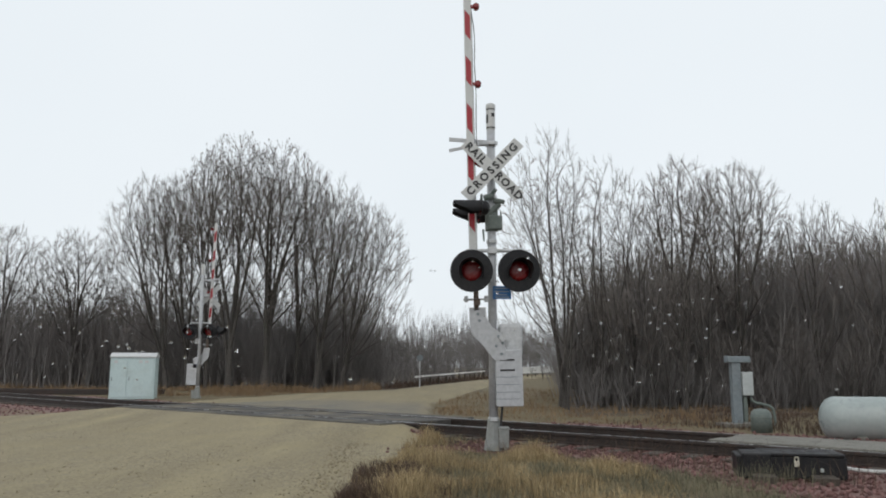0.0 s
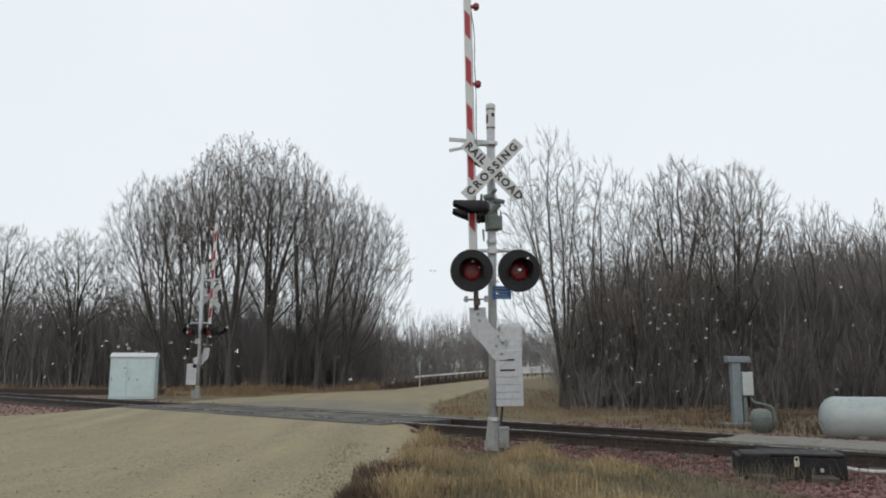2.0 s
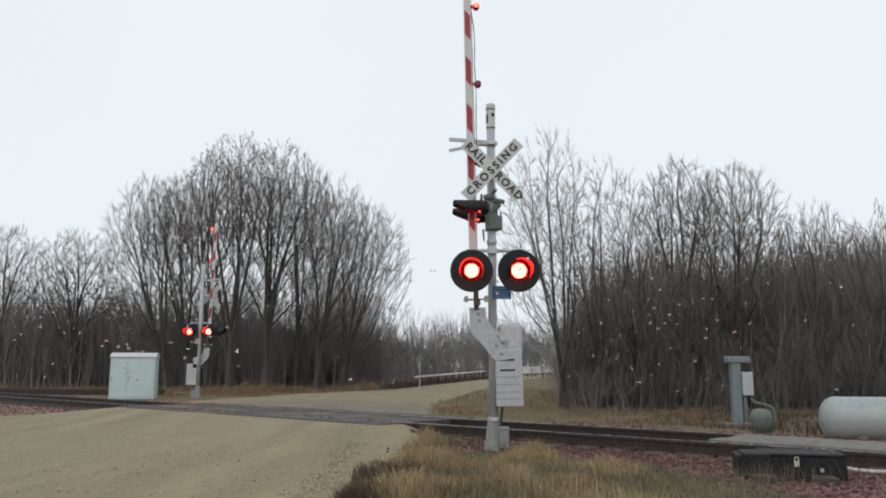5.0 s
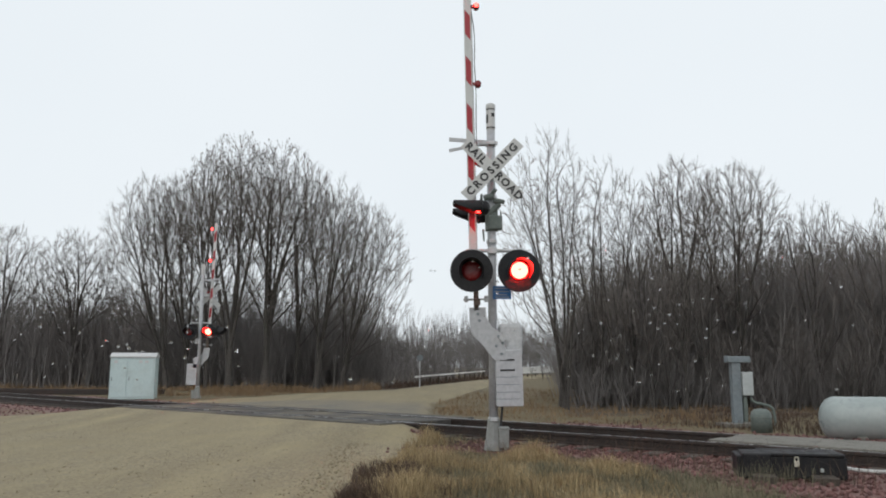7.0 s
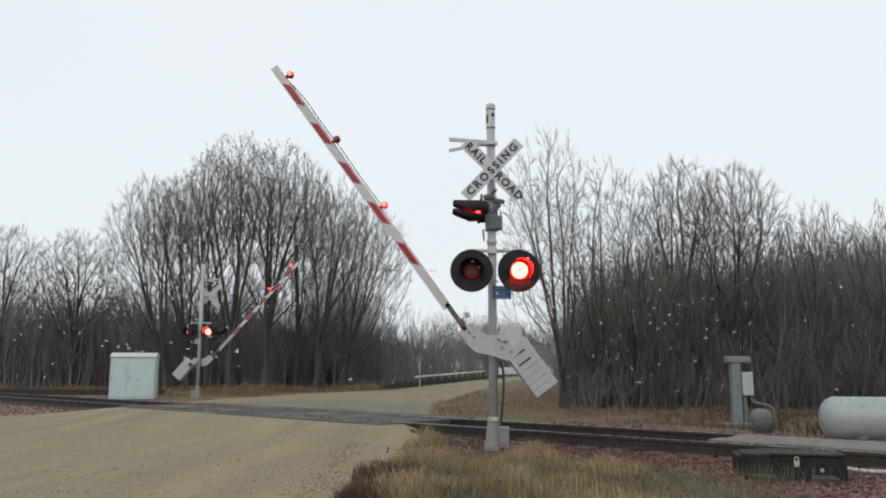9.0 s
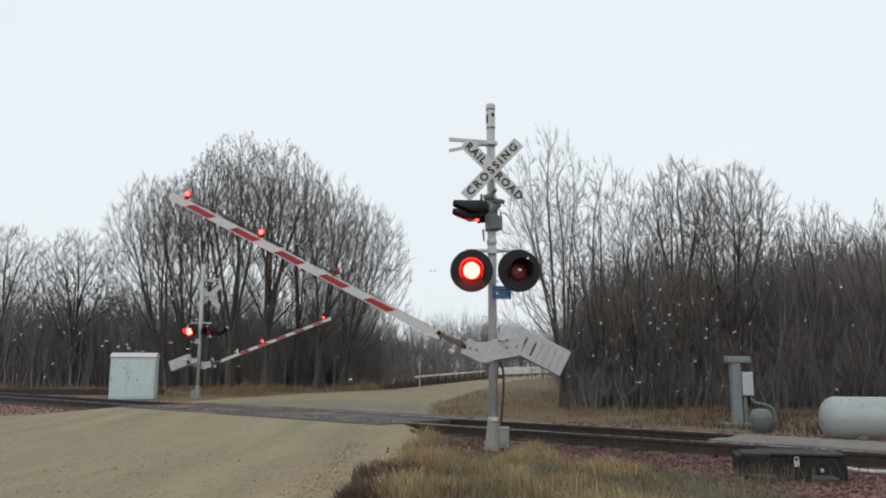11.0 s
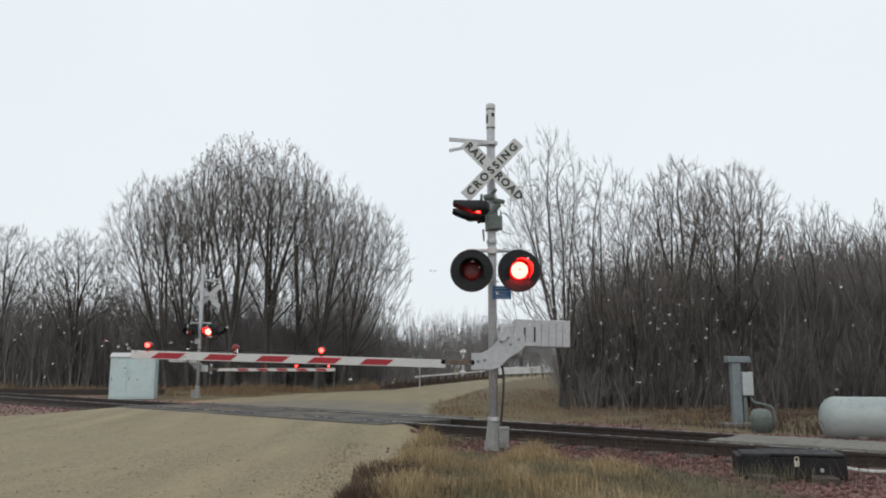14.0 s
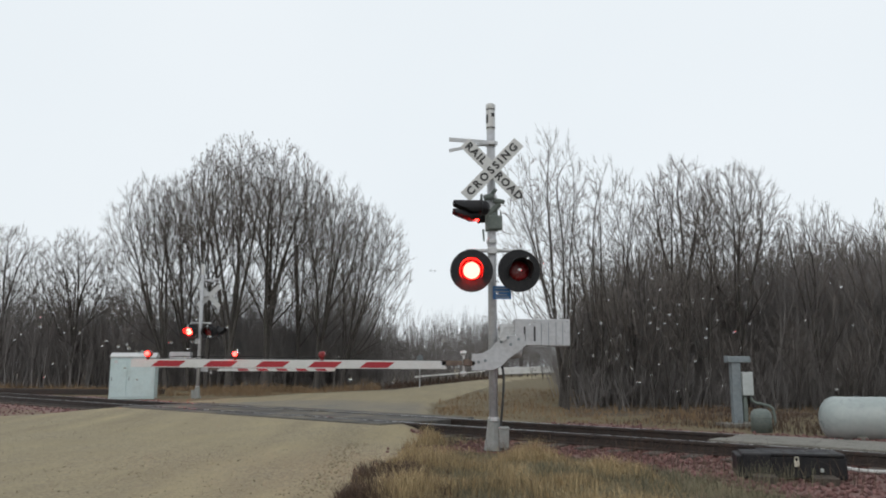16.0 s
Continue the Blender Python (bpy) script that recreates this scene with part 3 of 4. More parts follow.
def signals():
    near = tagged(empty("crossing_signal", pose(0.755, 11.65, 0)), "silver railway crossing signal with crossbuck and red flashing lights", "crossing signal", "crossing signals")
    mast_parts(near, False)
    far = tagged(empty("crossing_signal", pose(-9.70, 30.61, 0.0, 0, 0, 180)), "railway crossing signal seen from behind beyond the track", "crossing signal", "crossing signals")
    mast_parts(far, True)
    g, a = gate(pose(0.89, 11.62, 1.651), 1)
    arm_lamps(g, ("right", "left", "steady"), -1)
    h, b = gate(pose(-9.83, 30.64, 1.54, 0, 0, 180), 1)
    arm_lamps(h, ("left", "right", "steady"), 1)
    return g, h


# ---------------------------------------------------------------- trackside things


def relay_cabinet():
    thing = tagged(empty("relay_cabinet", pose(-12.19, 30.55, 0, 0, 0, 14)), "pale grey-green steel relay cabinet beside the track", "relay cabinet")
    bm = bmesh.new()
    box(bm, (0, 0, 0.80), (1.64, 1.15, 1.60), 0.015)
    part("body", bm, MINT, thing)
    bm = bmesh.new()
    slab(bm, [(-0.62, 1.60), (0.62, 1.60), (0.62, 1.64), (0.12, 1.79), (-0.12, 1.79), (-0.62, 1.64)], -0.85, 0.85, 0.008)
    bmesh.ops.rotate(bm, cent=(0, 0, 0), matrix=Matrix.Rotation(radians(90), 3, "Z"), verts=bm.verts[:])
    part("roof", bm, WHITE, thing, "overhanging pale roof")
    for x in (-0.50, 0.28):
        bm = bmesh.new()
        w = 0.58 if x < 0 else 0.94
        box(bm, (x, -0.585, 0.80), (w, 0.02, 1.44), 0.008)
        d = part("door", bm, MINT, thing)
        bm = bmesh.new()
        box(bm, (x - w * 0.42, -0.605, 0.78), (0.03, 0.03, 0.14), 0.005)
        part("handle", bm, GREY, d, "small dark handle")
    for x in (-0.62, 0.28, 0.5):
        bm = bmesh.new()
        box(bm, (x, -0.60, 1.44), (0.13, 0.012, 0.10), 0.003)
        part("plate", bm, WHITE, thing, "small white plate")


def power_pedestal():
    thing = tagged(empty("power_pedestal", pose(6.12, 16.2, 0)), "grey steel power pedestal with a meter box on its side", "power pedestal")
    bm = bmesh.new()
    box(bm, (0, 0, 0.70), (0.19, 0.16, 1.40), 0.01)
    part("post", bm, GREY, thing)
    bm = bmesh.new()
    box(bm, (0.06, 0, 1.38), (0.48, 0.24, 0.13), 0.015)
    part("cap", bm, GREY, thing, "overhanging grey cap")
    bm = bmesh.new()
    box(bm, (0.21, -0.05, 0.88), (0.22, 0.18, 0.48), 0.012)
    part("meter_box", bm, LGREY, thing, "light grey meter box")
    bm = bmesh.new()
    box(bm, (0.16, -0.03, 0.40), (0.08, 0.09, 0.60), 0.008)
    bent(bm, [(0.27, -0.05, 0.68), (0.30, -0.05, 0.50), (0.50, -0.05, 0.46), (0.74, -0.05, 0.40), (0.76, -0.05, 0.1), (0.76, -0.05, 0.0)], 0.03)
    part("conduit", bm, MOSS, thing, "grey-green curved conduit")
    bm = bmesh.new()
    box(bm, (0.1, 0.05, 0.03), (0.9, 0.6, 0.08), 0.015)
    part("pad", bm, PLANK, thing, "pale concrete pad")
    hood = tagged(empty("valve_housing", pose(6.02, 14.75, 0)), "dull green-grey domed valve housing", "valve housing")
    bm = bmesh.new()
    turned(bm, [(0, 0), (0.19, 0), (0.19, 0.30), (0.175, 0.38), (0.11, 0.43), (0, 0.445)], 24)
    part("shell", bm, MOSS, hood, smooth=True)
    bm = bmesh.new()
    turned(bm, [(0.19, 0.27), (0.196, 0.275), (0.196, 0.29), (0.19, 0.295)], 24)
    part("band", bm, MOSS, hood)


def gas_tank():
    thing = tagged(empty("gas_tank", pose(6.66, 13.80, -0.095, 0, 0, -12)), "white horizontal cylindrical gas tank on saddles", "gas tank")
    r = 0.385
    bm = bmesh.new()
    prof = [(0, 0)] + [(r * math.sin(a), 0.26 * (1 - math.cos(a))) for a in [radians(12 * i) for i in range(1, 8)]]
    prof += [(r, 0.26), (r, 1.2), (r + 0.003, 1.205), (r + 0.003, 1.22), (r, 1.225), (r, 2.7)] + [(r * math.cos(a), 2.7 + 0.26 * math.sin(a)) for a in [radians(12 * i) for i in range(1, 8)]] + [(0, 2.96)]
    turned(bm, prof, 40, pose(0, 0, 0.415, 0, 90, 0))
    part("shell", bm, TANKW, thing, smooth=True)
    for x in (0.6, 2.4):
        bm = bmesh.new()
        box(bm, (x, 0, 0.06), (0.16, 0.62, 0.14), 0.01)
        part("saddle", bm, PLANK, thing, "concrete saddle")
    bm = bmesh.new()
    box(bm, (0.62, -0.03, 0.79), (0.05, 0.05, 0.05), 0.008)
    part("lug", bm, GREY, thing)


def switch_machine():
    thing = tagged(empty("switch_machine", pose(3.85, 8.75, 0, 0, 0, -14)), "black low switch machine with a padlock beside the rails", "switch machine")
    bm = bmesh.new()
    box(bm, (0, 0.1, 0.13), (1.12, 0.5, 0.24), 0.02)
    box(bm, (-0.36, 0.02, 0.14), (0.30, 0.45, 0.28), 0.02)
    part("case", bm, BLACK, thing)
    bm = bmesh.new()
    box(bm, (0.12, 0.1, 0.265), (0.84, 0.54, 0.035), 0.012)
    part("lid", bm, BLACK, thing)
    bm = bmesh.new()
    box(bm, (0.05, -0.165, 0.17), (0.05, 0.03, 0.06), 0.006)
    bent(bm, [(0.032, -0.165, 0.19), (0.032, -0.165, 0.245), (0.068, -0.165, 0.245), (0.068, -0.165, 0.19)], 0.007, 6)
    part("padlock", bm, BRASS, thing, "pale brass padlock")
    bm = bmesh.new()
    box(bm, (0.30, -0.16, 0.11), (0.035, 0.02, 0.04), 0.005)
    part("hasp", bm, LGREY, thing)
    bm = bmesh.new()
    for x in (-0.3, 0.3):
        box(bm, (x, 0.45, 0.01), (0.24, 1.7, 0.10), 0.012)
    part("tie_end", bm, TIE, thing, "long dark headblock ties")
    pipe = tagged(empty("plastic_pipe", pose(4.36, 8.75, 0.05)), "white plastic pipe lying on the ballast", "pipe")
    bm = bmesh.new()
    bent(bm, [(0, 0, 0.08), (0.2, -0.02, 0.04), (0.45, -0.05, 0.02), (0.8, -0.06, 0.03), (1.4, 0.0, 0.05)], 0.02)
    part("pipe", bm, PVC, pipe, smooth=True)


def guard_rails():
    def one(a, b, depth, posts, mat, label):
        a, b = Vector(a), Vector(b)
        thing = tagged(empty("guard_rail", Matrix.Translation((a.x, a.y, 0))), label, "guard rail")
        d = b - a
        bm = bmesh.new()
        m = Matrix.Translation(d / 2 + Vector((0, 0, a.z))) @ (d.to_track_quat("X", "Z").to_matrix().to_4x4())
        for z in (-depth * 0.28, depth * 0.28):
            box(bm, (0, 0, z), (d.length, 0.06, depth * 0.42), 0.02, m)
        box(bm, (0, 0.03, 0), (d.length, 0.03, depth * 0.7), 0, m)
        part("beam", bm, mat, thing)
        for k in range(posts):
            p = d * ((k + 0.5) / posts)
            bm = bmesh.new()
            h = a.z + p.z
            box(bm, (p.x, p.y + 0.12, h / 2 - 0.2), (0.15, 0.15, h + 0.4), 0.01)
            part("post", bm, TIE, thing, "dark timber post")
    one((-1.75, 49, 0.63), (4.5, 83, 0.84), 0.11, 11, GUARD, "long low pale guard rail along the road")
    one((7.0, 97, 0.78), (15.6, 109, 0.98), 0.9, 7, GUARD, "pale galvanised guard rail at the bridge")


def road_sign():
    thing = tagged(empty("road_sign", pose(-1.42, 47.3, 0)), "round grey road sign seen from the back", "road sign")
    bm = bmesh.new()
    box(bm, (0, 0, 1.0), (0.05, 0.05, 2.1), 0.005)
    part("post", bm, GALV, thing)
    bm = bmesh.new()
    turned(bm, [(0, 0), (0.2, 0), (0.2, 0.01), (0, 0.01)], 28, pose(0, -0.03, 1.80, 90))
    part("disc", bm, GREY, thing)


def marker_post():
    thing = tagged(empty("marker_post", pose(-10.86, 18.75, 0)), "red and white plastic marker post", "marker post")
    bm = bmesh.new()
    tube(bm, (0, 0, 0), (0, 0, 0.62), 0.07, 0.06, 14)
    post = part("post", bm, WHITE, thing)
    for z in (0.16, 0.46):
        bm = bmesh.new()
        tube(bm, (0, 0, z), (0, 0, z + 0.13), 0.072, 0.069, 14)
        part("red_band", bm, RED, post)


# ---------------------------------------------------------------- trees and growth


class Limbs:
    """Collects tapered tubes as plain vertex and face lists."""

    def __init__(self):
        self.v, self.f = [], []

    def add(self, pts, radii, sides):
        base = len(self.v)
        for i, (p, r) in enumerate(zip(pts, radii)):
            t = (pts[min(i + 1, len(pts) - 1)] - pts[max(i - 1, 0)]).normalized()
            a = t.orthogonal().normalized()
            b = t.cross(a)
            for k in range(sides):
                w = 2 * math.pi * k / sides
                self.v.append(tuple(p + (a * math.cos(w) + b * math.sin(w)) * r))
        for i in range(len(pts) - 1):
            for k in range(sides):
                j = (k + 1) % sides
                o = base + i * sides
                self.f.append((o + k, o + j, o + sides + j, o + sides + k))


def skeleton(rng, feet, points, bf, lift):
    """Joins points to the feet by short, steadily rising paths: (places, parents), parents first."""
    P = np.array([tuple(p) for p in points])
    Q, par, path = [np.array(tuple(p)) for p, _ in feet], [k for _, k in feet], []
    for p, k in feet:
        path.append(0.0 if k < 0 else path[k] + (p - feet[k][0]).length)
    n = len(P)
    best, who, length, left = np.full(n, 1e9), np.zeros(n, int), np.zeros(n), np.ones(n, bool)

    def offer(j):
        d = P - Q[j]
        r = np.sqrt((d * d).sum(1)) + 1e-6
        cost = r * (1 + lift * np.maximum(0, 0.75 - d[:, 2] / r)) + bf * path[j]
        m = left & (cost < best)
        best[m], who[m], length[m] = cost[m], j, (path[j] + r)[m]

    for j in range(len(Q)):
        offer(j)
    for _ in range(n):
        i = int(np.argmin(np.where(left, best, 1e12)))
        left[i] = False
        Q.append(P[i])
        par.append(int(who[i]))
        path.append(float(length[i]))
        offer(len(Q) - 1)
    return np.array(Q), par


def branch_out(rng, Q, par, girth, tip, twig, wood, fine, seeds=None, seed_over=0.0, per=3, simple=False):
    """Lays tapering limbs along a skeleton and fans twigs from its ends."""
    n = len(Q)
    kids = [[] for _ in range(n)]
    for i, p in enumerate(par):
        if p >= 0:
            kids[p].append(i)
    ends = [0] * n
    for i in range(n - 1, -1, -1):
        ends[i] = max(1, sum(ends[k] for k in kids[i]))
    power = math.log(max(ends)) / math.log(girth / tip)
    rad = [tip * e ** (1 / power) for e in ends]
    lead = [max(k, key=lambda c: ends[c]) if k else -1 for k in kids]
    for _ in range(3):
        S = Q.copy()
        for i in range(n):
            if par[i] >= 0 and lead[i] >= 0:
                S[i] = Q[i] * 0.5 + (Q[par[i]] + Q[lead[i]]) * 0.25
        Q = S
    V = [Vector(q) for q in Q]
    for i in range(n):
        p = par[i]
        if p >= 0 and lead[p] == i:
            continue
        chain = [p, i] if p >= 0 else [i]
        while lead[chain[-1]] >= 0:
            chain.append(lead[chain[-1]])
        if len(chain) < 2:
            continue
        r = [rad[k] for k in chain]
        if p >= 0:
            r[0] = r[1]
        else:
            r[0] *= 1.35
        thick = r[0] > 0.016
        (wood if thick else fine).add([V[k] for k in chain], r, 7 if r[0] > 0.06 else 5 if thick else 3)

    def aside(d, lo, hi):
        a = d.orthogonal().normalized()
        a.rotate(Matrix.Rotation(rng.uniform(0, 2 * math.pi), 3, d))
        w = radians(rng.uniform(lo, hi))
        return (d * math.cos(w) + a * math.sin(w) + Vector((0, 0, 0.12))).normalized()

    for i in range(n):
        if par[i] < 0 or rad[i] > tip * 4.5:
            continue
        d = (V[i] - V[par[i]]).normalized()
        last = lead[i] < 0
        for _ in range(per if last else 1):
            ln = twig * rng.uniform(0.5, 1.25)
            a = V[i].lerp(V[par[i]], rng.uniform(0, 0.5))
            e = aside(d, 6, 32 if last else 45)
            if simple:
                fine.add([a, a + e * ln], [tip * 0.9, tip * 0.5], 3)
                continue
            m = a + e * ln * 0.5
            b = m + aside(e, 2, 14) * ln * 0.5
            fine.add([a, m, b], [tip * 0.95, tip * 0.8, tip * 0.5], 3)
            for _ in range(2):
                c = a.lerp(m, rng.uniform(0.3, 1.0))
                fine.add([c, c + aside(e, 16, 42) * ln * rng.uniform(0.25, 0.5)], [tip * 0.75, tip * 0.45], 3)
            if seeds is not None and b.z > seed_over and rng.random() < 0.16:
                seeds.add([b, b + Vector((rng.gauss(0, 0.03), rng.gauss(0, 0.03), 0.09))], [0.034, 0.02], 3)


def in_crown(rng, mid, radii, floor):
    """A spot in a domed crown, more often near its outside."""
    while True:
        u = Vector((rng.gauss(0, 1), rng.gauss(0, 1), rng.gauss(0, 1))).normalized() * rng.uniform(0.05, 1) ** 0.42
        p = Vector((mid.x + u.x * radii[0], mid.y + u.y * radii[1], mid.z + u.z * radii[2]))
        if p.z > floor and (u.z > -0.1 or rng.random() < 0.45):
            return p


def grow(rng, trunk_to, crown_at, radii, goals, girth, fork=0.3, fat=1.0, twig=0.6, bf=0.5, lift=0.8, stems=4, seeds=None, simple=False):
    """A bare tree whose limbs fan to a domed crown: (trunk mesh lists, crown mesh lists)."""
    wood, fine = Limbs(), Limbs()
    top, mid = Vector(trunk_to), Vector(crown_at)
    height = mid.z + radii[2]
    feet = [(Vector((0, 0, -0.2)), -1)]
    steps = 7
    for k in range(1, steps + 1):
        f = k / steps
        at = Vector((top.x * fork * f ** 1.6 + rng.gauss(0, 0.04), top.y * fork * f ** 1.6 + rng.gauss(0, 0.04), height * fork * f))
        feet.append((at, k - 1))
    # a few long leaders carry the crown
    for j in range(stems):
        w = 2 * math.pi * (j + rng.uniform(0, 0.7)) / stems
        start = feet[rng.randrange(1, steps + 1)][0] if j else feet[steps][0]
        at = next(i for i, (p, _) in enumerate(feet) if p == start)
        goal = mid + Vector((radii[0] * 0.62 * math.cos(w), radii[1] * 0.62 * math.sin(w), radii[2] * rng.uniform(0.3, 0.75))) if j else mid + Vector((0, 0, radii[2] * 0.8))
        bow = Vector((rng.gauss(0, 0.16), rng.gauss(0, 0.16), 0.3))
        for k in range(1, 11):
            f = k / 10
            feet.append((start.lerp(goal, f) + bow * (4 * f * (1 - f)) + Vector((rng.gauss(0, 0.05), rng.gauss(0, 0.05), 0)), at if k == 1 else len(feet) - 1))
    floor = height * min(fork, 0.3)
    points = [in_crown(rng, mid, radii, floor) for _ in range(goals)]
    Q, par = skeleton(rng, feet, points, bf, lift)
    branch_out(rng, Q, par, girth, 0.0052 * fat, twig, wood, fine, seeds, mid.z + 0.3 * radii[2], simple=simple)
    return wood, fine


def tree(name, label, m, rng, **how):
    thing = tagged(empty(name, m), label, "tree")
    seeds = Limbs() if name == "seed_tree" else None
    if seeds is not None:
        thing.name = "bare_tree"
    trunk, crown = grow(rng, seeds=seeds, **how)
    if seeds is not None:
        tagged(part("seed_mass", (seeds.v, seeds.f), WEED, thing, "small brown seed clusters"), kind="stuff")
    part("trunk", (trunk.v, trunk.f), BARK, thing, smooth=True)
    part("crown", (crown.v, crown.f), TWIG, thing, "fine bare twigs")
    return thing


# wood's crest height over depth from the camera, by bearing, fitted to its view
CREST_IN_VIEW = [(0.0, 0.28), (0.13, 0.30), (0.19, 0.24), (0.25, 0.235), (0.32, 0.25), (0.42, 0.24), (0.45, 0.19), (0.8, 0.185)]


def woods():
    rng = random.Random(7)

    def clump_tree(x, y, to, crown, radii, goals, girth, **how):
        t = tree("seed_tree" if radii[0] > 3.0 else "bare_tree", "tall leafless tree with upswept branches in the clump", pose(x, y, 0), rng, trunk_to=to, crown_at=crown, radii=radii, goals=goals, girth=girth, **how)
        return tagged(t, group="trees of the clump")
    # round clump beyond the crossing
    how = dict(fat=1.2)
    clump_tree(-15.2, 42.6, (-2.6, 0.3, 11.0), (-1.5, 0, 7.3), (2.6, 2.2, 4.7), 1250, 0.15, fork=0.14, stems=6, **how)
    clump_tree(-14.4, 43.6, (-1.3, 0, 11.6), (-0.9, 0, 7.7), (2.6, 2.2, 4.6), 1100, 0.13, fork=0.2, stems=5, **how)
    clump_tree(-13.2, 43.2, (0.0, 0, 13.1), (-0.1, 0, 8.5), (2.8, 2.4, 4.9), 1200, 0.14, fork=0.3, **how)
    clump_tree(-11.5, 41.6, (0.1, 0.2, 13.8), (0, 0, 8.9), (3.3, 2.8, 5.0), 1650, 0.22, fork=0.36, stems=5, **how)
    clump_tree(-9.75, 42.3, (0.8, 0.2, 13.7), (0.5, 0, 8.8), (3.3, 2.8, 5.0), 1650, 0.28, fork=0.42, stems=5, **how)
    clump_tree(-8.5, 44.6, (0.5, 0.2, 13.0), (0.4, 0, 8.2), (2.8, 2.4, 4.8), 1000, 0.13, fork=0.4, stems=3, **how)
    clump_tree(-7.05, 43.0, (1.2, 0, 11.6), (0.9, 0, 7.2), (2.6, 2.3, 4.7), 1250, 0.18, fork=0.3, **how)
    clump_tree(-5.75, 43.6, (2.2, 0, 10.0), (1.4, 0, 6.2), (2.6, 2.2, 4.5), 1250, 0.15, fork=0.16, stems=6, **how)
    for x, y, radii in ((-22.2, 46, (2.9, 2.4, 3.9)), (-26.8, 46.5, (3.0, 2.4, 4.3))):
        t = clump_tree(x, y, (0.3, 0, 9.0), (0, 0, 5.6), radii, 1000, 0.2, fork=0.22, bf=0.35, lift=0.4, stems=5, fat=1.4)
        tagged(t, "broad leafless tree at the edge of the woods", group="trees at the edge of the woods")
    # edge of the woods beside the track
    for x, y, h, wide, goals, lab in ((3.65, 23.2, 8.75, 1.6, 420, "tall airy leafless tree with pale twigs"), (3.75, 24.6, 7.6, 1.9, 420, "tall airy leafless tree with pale twigs"), (4.9, 23.8, 7.8, 1.7, 420, "tall airy leafless tree with pale twigs"), (6.0, 24.4, 7.5, 1.6, 430, "tall airy leafless tree with pale twigs"),
                                      (7.35, 23.6, 7.75, 1.45, 850, "dense round-topped leafless tree among the woods"), (9.2, 23.9, 7.65, 1.65, 1150, "dense round-topped leafless tree among the woods"),
                                      (11.4, 23.4, 6.3, 1.4, 480, "low spreading leafless tree at the edge of the woods"), (13.3, 23.0, 6.2, 1.5, 480, "low spreading leafless tree at the edge of the woods")):
        dense = goals > 600
        t = clump_tree(x, y, (0.25, 0, h), (-0.35 if x < 4.5 else 0.1, 0, h * (0.66 if dense else 0.58)), (wide, wide, h * (0.34 if dense else 0.42)), goals, 0.09 + 0.02 * dense, fork=0.24 if dense else 0.16, twig=0.42, bf=0.4, lift=0.5, fat=1.0 if dense else 0.85, stems=5)
        tagged(t, lab, group="trees at the edge of the woods")
    # woods beside the track and at the edges
    small = []
    for k in range(6):
        wide = (1.5, 2.0, 1.3, 2.3, 1.7, 2.1)[k]
        small.append(tree("woodland_tree", "slender leafless woodland tree with dense grey twigs", pose(0, 0, 0), rng, trunk_to=(rng.uniform(-0.9, 0.9), rng.uniform(-0.5, 0.5), 8.6), crown_at=(rng.uniform(-0.3, 0.3), 0, 5.6), radii=(wide, wide, 3.6), goals=150 + 14 * k, girth=0.075 + 0.015 * (k % 3), fork=0.2 + 0.05 * (k % 3), twig=0.85, fat=2.0, bf=0.4, lift=0.5, simple=True))
    # eye height plus depth times slope, so tops meet the skyline in view
    crest = lambda x, y: 1.2 + curve_at(CREST_IN_VIEW, x / y) * y
    spots = []
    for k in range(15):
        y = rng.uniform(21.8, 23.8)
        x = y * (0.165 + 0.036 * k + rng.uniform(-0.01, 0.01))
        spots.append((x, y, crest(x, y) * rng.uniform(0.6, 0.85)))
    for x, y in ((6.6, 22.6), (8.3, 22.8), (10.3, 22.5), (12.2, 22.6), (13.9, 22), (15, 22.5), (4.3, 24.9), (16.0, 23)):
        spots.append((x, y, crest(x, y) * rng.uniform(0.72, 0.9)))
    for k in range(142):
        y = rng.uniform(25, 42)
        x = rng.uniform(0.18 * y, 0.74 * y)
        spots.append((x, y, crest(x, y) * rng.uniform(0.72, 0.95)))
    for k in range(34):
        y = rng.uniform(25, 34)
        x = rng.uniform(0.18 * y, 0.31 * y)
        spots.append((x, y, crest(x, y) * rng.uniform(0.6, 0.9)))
    for k in range(58):
        y = rng.uniform(47, 66)
        spots.append((rng.uniform(-0.66 * y, -0.36 * y), y, rng.uniform(7.0, 9.8)))
    for x, y, h in ((-28.5, 46, 9.3), (-24.4, 47, 8.6), (-20.4, 47, 8.0)):
        spots.append((x, y, h))
    for k in range(44):
        y = rng.uniform(75, 130)
        spots.append((rng.uniform(-0.17 * y, 0.16 * y), y, rng.uniform(7.0, 10.0) * y / 95))
    for k in range(50):
        spots.append((rng.uniform(-24, -3.5), rng.uniform(48, 62), rng.uniform(5.0, 7.6)))
    used = set()
    for i, (x, y, h) in enumerate(spots):
        lo, hi = curve_at(ROAD_LEFT, y) - 1.5, curve_at(ROAD_RIGHT, y) + 1.0
        if lo < x < hi:
            x = lo if x - lo < hi - x else hi
        k = i % 6
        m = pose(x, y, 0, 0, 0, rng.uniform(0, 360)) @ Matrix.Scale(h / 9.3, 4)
        if k in used:
            copy_thing(small[k], m)
        else:
            used.add(k)
            small[k].matrix_basis = m
    for t in [o for o in scene.objects if o.name.startswith("woodland_tree")]:
        tagged(t, group="woodland trees")


